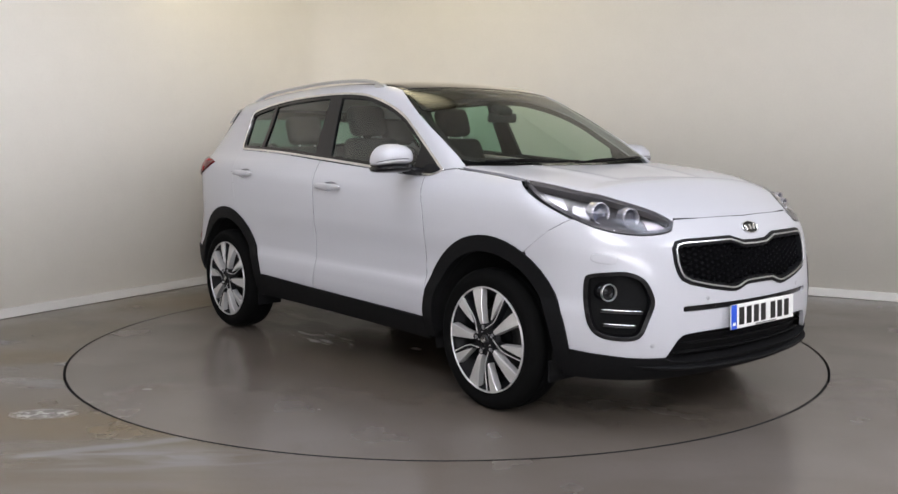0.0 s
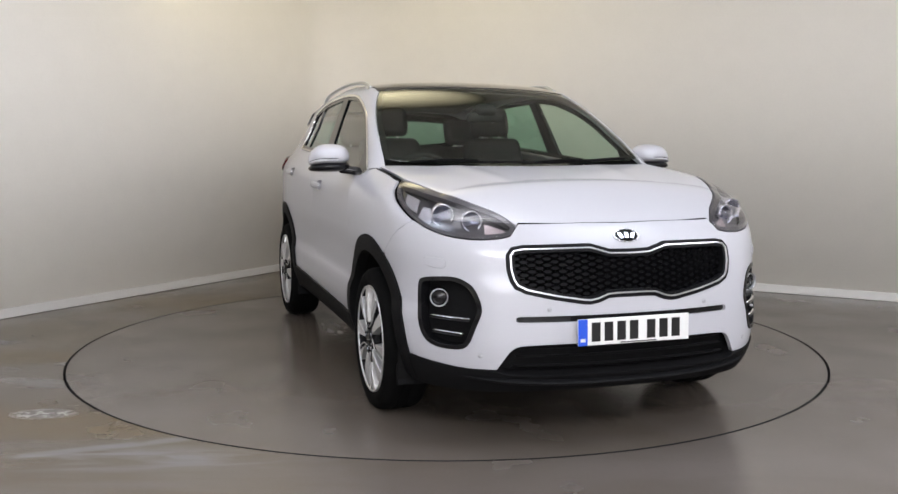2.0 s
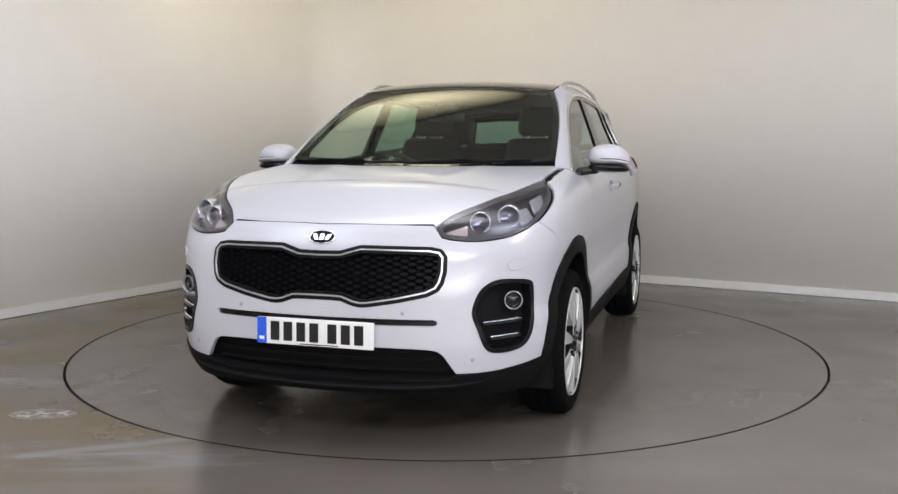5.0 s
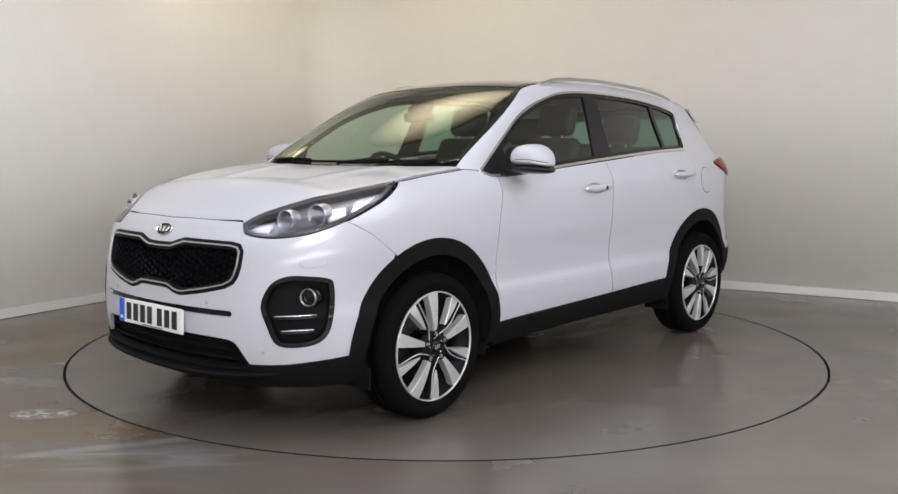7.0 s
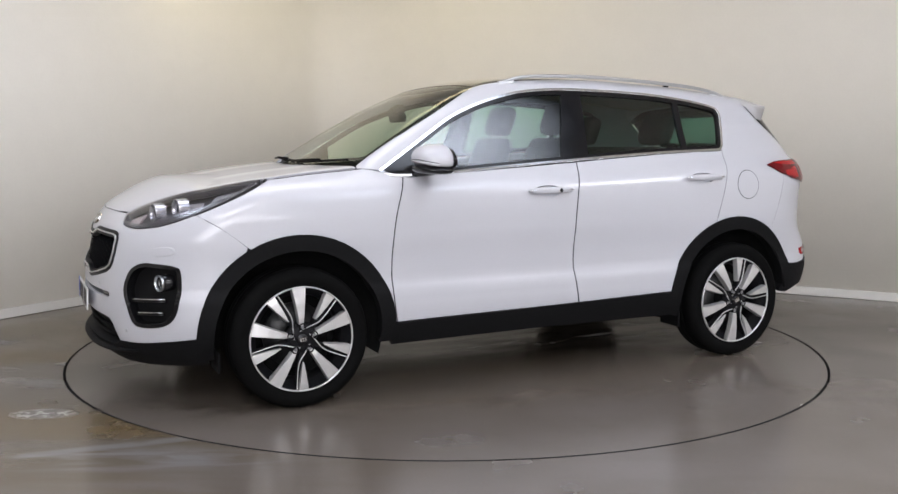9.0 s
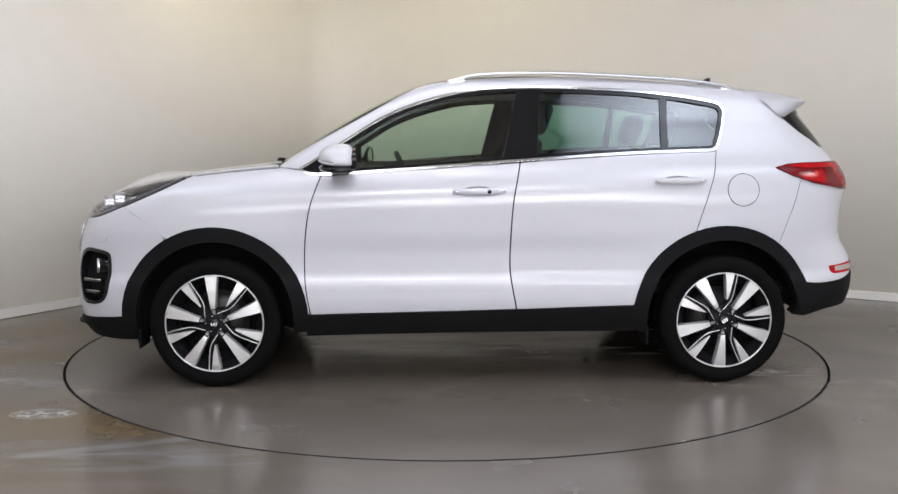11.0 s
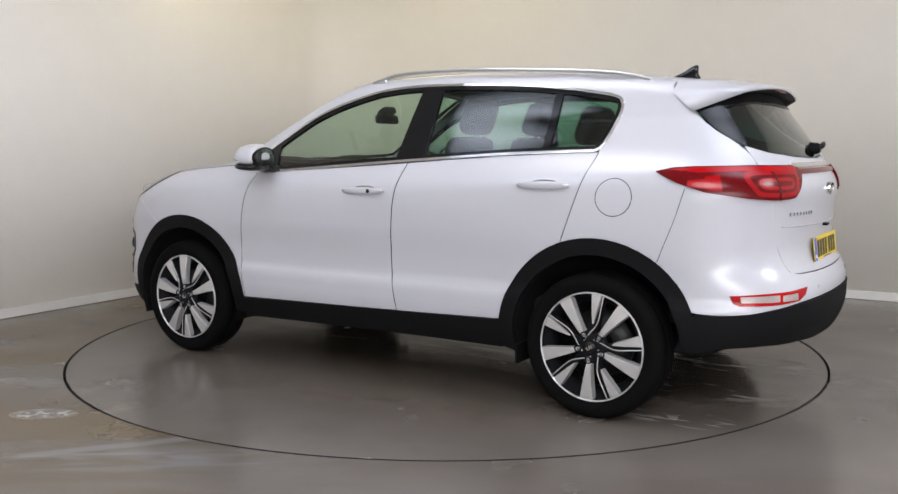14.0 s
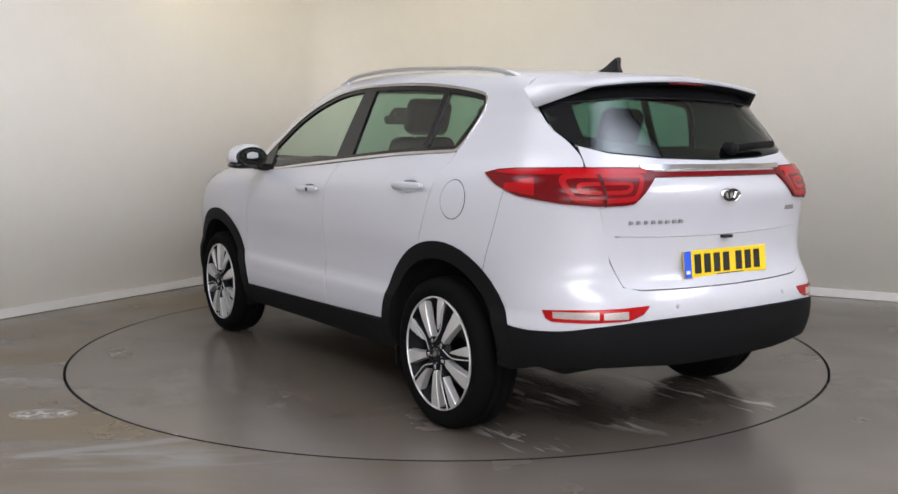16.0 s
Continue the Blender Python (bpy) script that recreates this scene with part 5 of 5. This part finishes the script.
for x, s, spin in ((HUB_F, 1, 3), (HUB_R, 1, 32), (HUB_F, -1, 15), (HUB_R, -1, 52)):
    wheel(x, s, spin)
    # wheel well
    prof = [(.415, .0), (.415, .33), (0, .33)]
    bm = bmesh.new()
    rings = []
    for i in range(25):
        a0, a1 = (-18, 198) if x > 0 else ((-18, 176) if s > 0 else (4, 198))
        a = math.radians(a0 + (a1 - a0) * i / 24)
        rings.append([bm.verts.new((r * math.cos(a), -l, r * math.sin(a))) for r, l in prof])
    for a, b in zip(rings, rings[1:]):
        for k in range(2):
            bm.faces.new((a[k], a[k + 1], b[k + 1], b[k]))
    bm_part("wheel_well", bm, DARK, car, "dark wheel well liner", True, pose(x, s * .885, HUB_Z, 0, 0, 0 if s > 0 else 180))
    bm_part("mud_flap", block((.012, .17, .10), .004, 1), PLASTIC, car, "small black deflector ahead of the wheel", False, pose(x + (.40 if x < 0 else .39), s * .80, .235, 0, 0, 0))

# ---- underside ----
bm_part("underbody", block((3.7, 1.10, .18), .04, 2), DARK, car, "dark underside", True, pose(.08, 0, .34))
bm_part("floor_pan", block((1.74, 1.68, .14), .03, 2), DARK, car, "dark floor pan", True, pose(0, 0, .345))
# unseen block added to stop light passing the grille and bumper openings
bm_part("nose_light_block", block((.95, 1.06, .50), .05, 2), DARK, car, "dark block in the nose, unseen, added to keep light out", True, pose(1.45, 0, .60))
bm_part("boot_floor", block((.85, 1.06, .22), .04, 2), DARK, car, "dark boot floor", True, pose(-1.62, 0, .52))
bm_part("exhaust_box", block((.30, .60, .14), .05, 3), DARK, car, "dark exhaust silencer", True, pose(-1.86, .0, .40))
for s in (1, -1):
    bm_part("suspension_arm", tube([(-1.335, s * .75, .30), (-1.30, s * .30, .28)], .035, 10), DARK, car)
    bm_part("suspension_arm", tube([(1.335, s * .75, .28), (1.30, s * .30, .26)], .035, 10), DARK, car)

# ---- cabin ----
for k in ("left", "right"):
    panel("door_lining", k, [(.95, 0, 1.07), (.3, 0, 1.09), (-.21, 0, 1.13), (-.8, 0, 1.165), (-1.32, 0, 1.19), (-1.75, 0, 1.19), (-1.75, 0, .85), (-1.2, 0, .84), (-.9, 0, .50), (.85, 0, .50), (.95, 0, .82)], TRIM, car, off=-.05, depth=.01, step=.08, label="dark door lining")
roof_in = [(.20, 0, 0), (.20, .53, 0), (-.4, .545, 0), (-1.2, .53, 0), (-1.62, .50, 0), (-1.66, 0, 0)]
panel("headlining", "top", both(roof_in), LINER, car, off=-.045, depth=.01, step=.12, label="light grey headlining")
bm_part("cabin_floor", block((2.6, 1.40, .06), .02, 1), TRIM, car, "dark cabin floor", True, pose(-.45, 0, .46))


def dash_shape(co):
    if co.z > 0 and co.x < 0:
        co.x += .10


bm_part("dashboard", block((.55, 1.40, .42), .07, 3, dash_shape), TRIM, car, "dark dashboard", True, pose(.66, 0, .87))
bm_part("dash_top", block((.42, 1.30, .06), .028, 3), TRIM, car, "", True, pose(.70, 0, 1.075, 0, 5, 0))
bm_part("instrument_hood", block((.20, .34, .10), .04, 3), TRIM, car, "", True, pose(.52, -.36, 1.085))
wheel_at = pose(.33, -.36, 1.02, 0, -64, 0)
steer = bm_part("steering_wheel", tube([(.185 * math.cos(a), .185 * math.sin(a), 0) for a in np.linspace(0, 2 * math.pi, 40, endpoint=False)], .016, 10, True), TRIM, car, "black steering wheel", True, wheel_at)
bm_part("wheel_pad", block((.16, .15, .05), .03, 3), TRIM, steer, "", True, pose(0, 0, -.01))
for a in (0, 180, 270):
    bm_part("wheel_spoke", block((.15, .035, .018), .006, 2), SILVER, steer, "", True, pose(0, 0, -.005, 0, 0, a) @ pose(.10, 0, 0))


def seat(x, y, w, back, lean, rest):
    st = bm_part("seat", block((.50, w, .16), .05, 3), CLOTH, car, "charcoal leather car seat with headrest", True, pose(x + .22, y, .66, 0, -6, 0))

    def narrow(co):
        if co.z > 0:
            co.y *= .80
            co.x *= .75

    inv = st.matrix_basis.inverted()
    bm_part("backrest", block((.13, w, back), .05, 4, narrow), CLOTH, st, "", True, inv @ pose(x - .03, y, .70, 0, lean, 0) @ Matrix.Translation((0, 0, back / 2 - .04)))
    top = Matrix.Translation((x - .03, y, .70)) @ pose(0, 0, 0, 0, lean, 0) @ Matrix.Translation((0, 0, back - .04))
    for off in rest:
        bm_part("headrest", block((.10, .27, .20), .048, 4), CLOTH, st, "", True, inv @ top @ pose(.005, off, .115))
        for o in (-.06, .06):
            bm_part("headrest_post", tube([(.0, off + o, -.03), (.0, off + o, .05)], .007, 8), SATIN, st, "", True, inv @ top)


seat(-.14, .36, .50, .66, -20, (0,))
seat(-.14, -.36, .50, .66, -20, (0,))
seat(-.86, 0, 1.32, .60, -20, (-.40, .40))
bm_part("parcel_cover", block((.55, 1.15, .03), .01, 1), TRIM, car, "dark load cover", True, pose(-1.48, 0, 1.10))
bm_part("cabin_mirror", block((.03, .23, .055), .018, 3), TRIM, car, "black interior mirror", True, pose(.47, 0, 1.40, 0, 10, 0))
bm_part("mirror_stalk", block((.08, .12, .05), .02, 2), TRIM, car, "", True, pose(.47, 0, 1.445, 0, 30, 0))


# ---- what moves: the turntable and the car on it ----
def motions():
    rows_t, rows_c = [], []
    for t, a in HEADING:
        rows_t.append((t, pose(*FLOOR_AT, 0, 0, a)))
        rows_c.append((t, pose(0, 0, 0, 0, 0, a) @ pose(-OFFSET[0], -OFFSET[1], 0)))
    walk(turntable, rows_t)
    walk(car, rows_c)


motions()
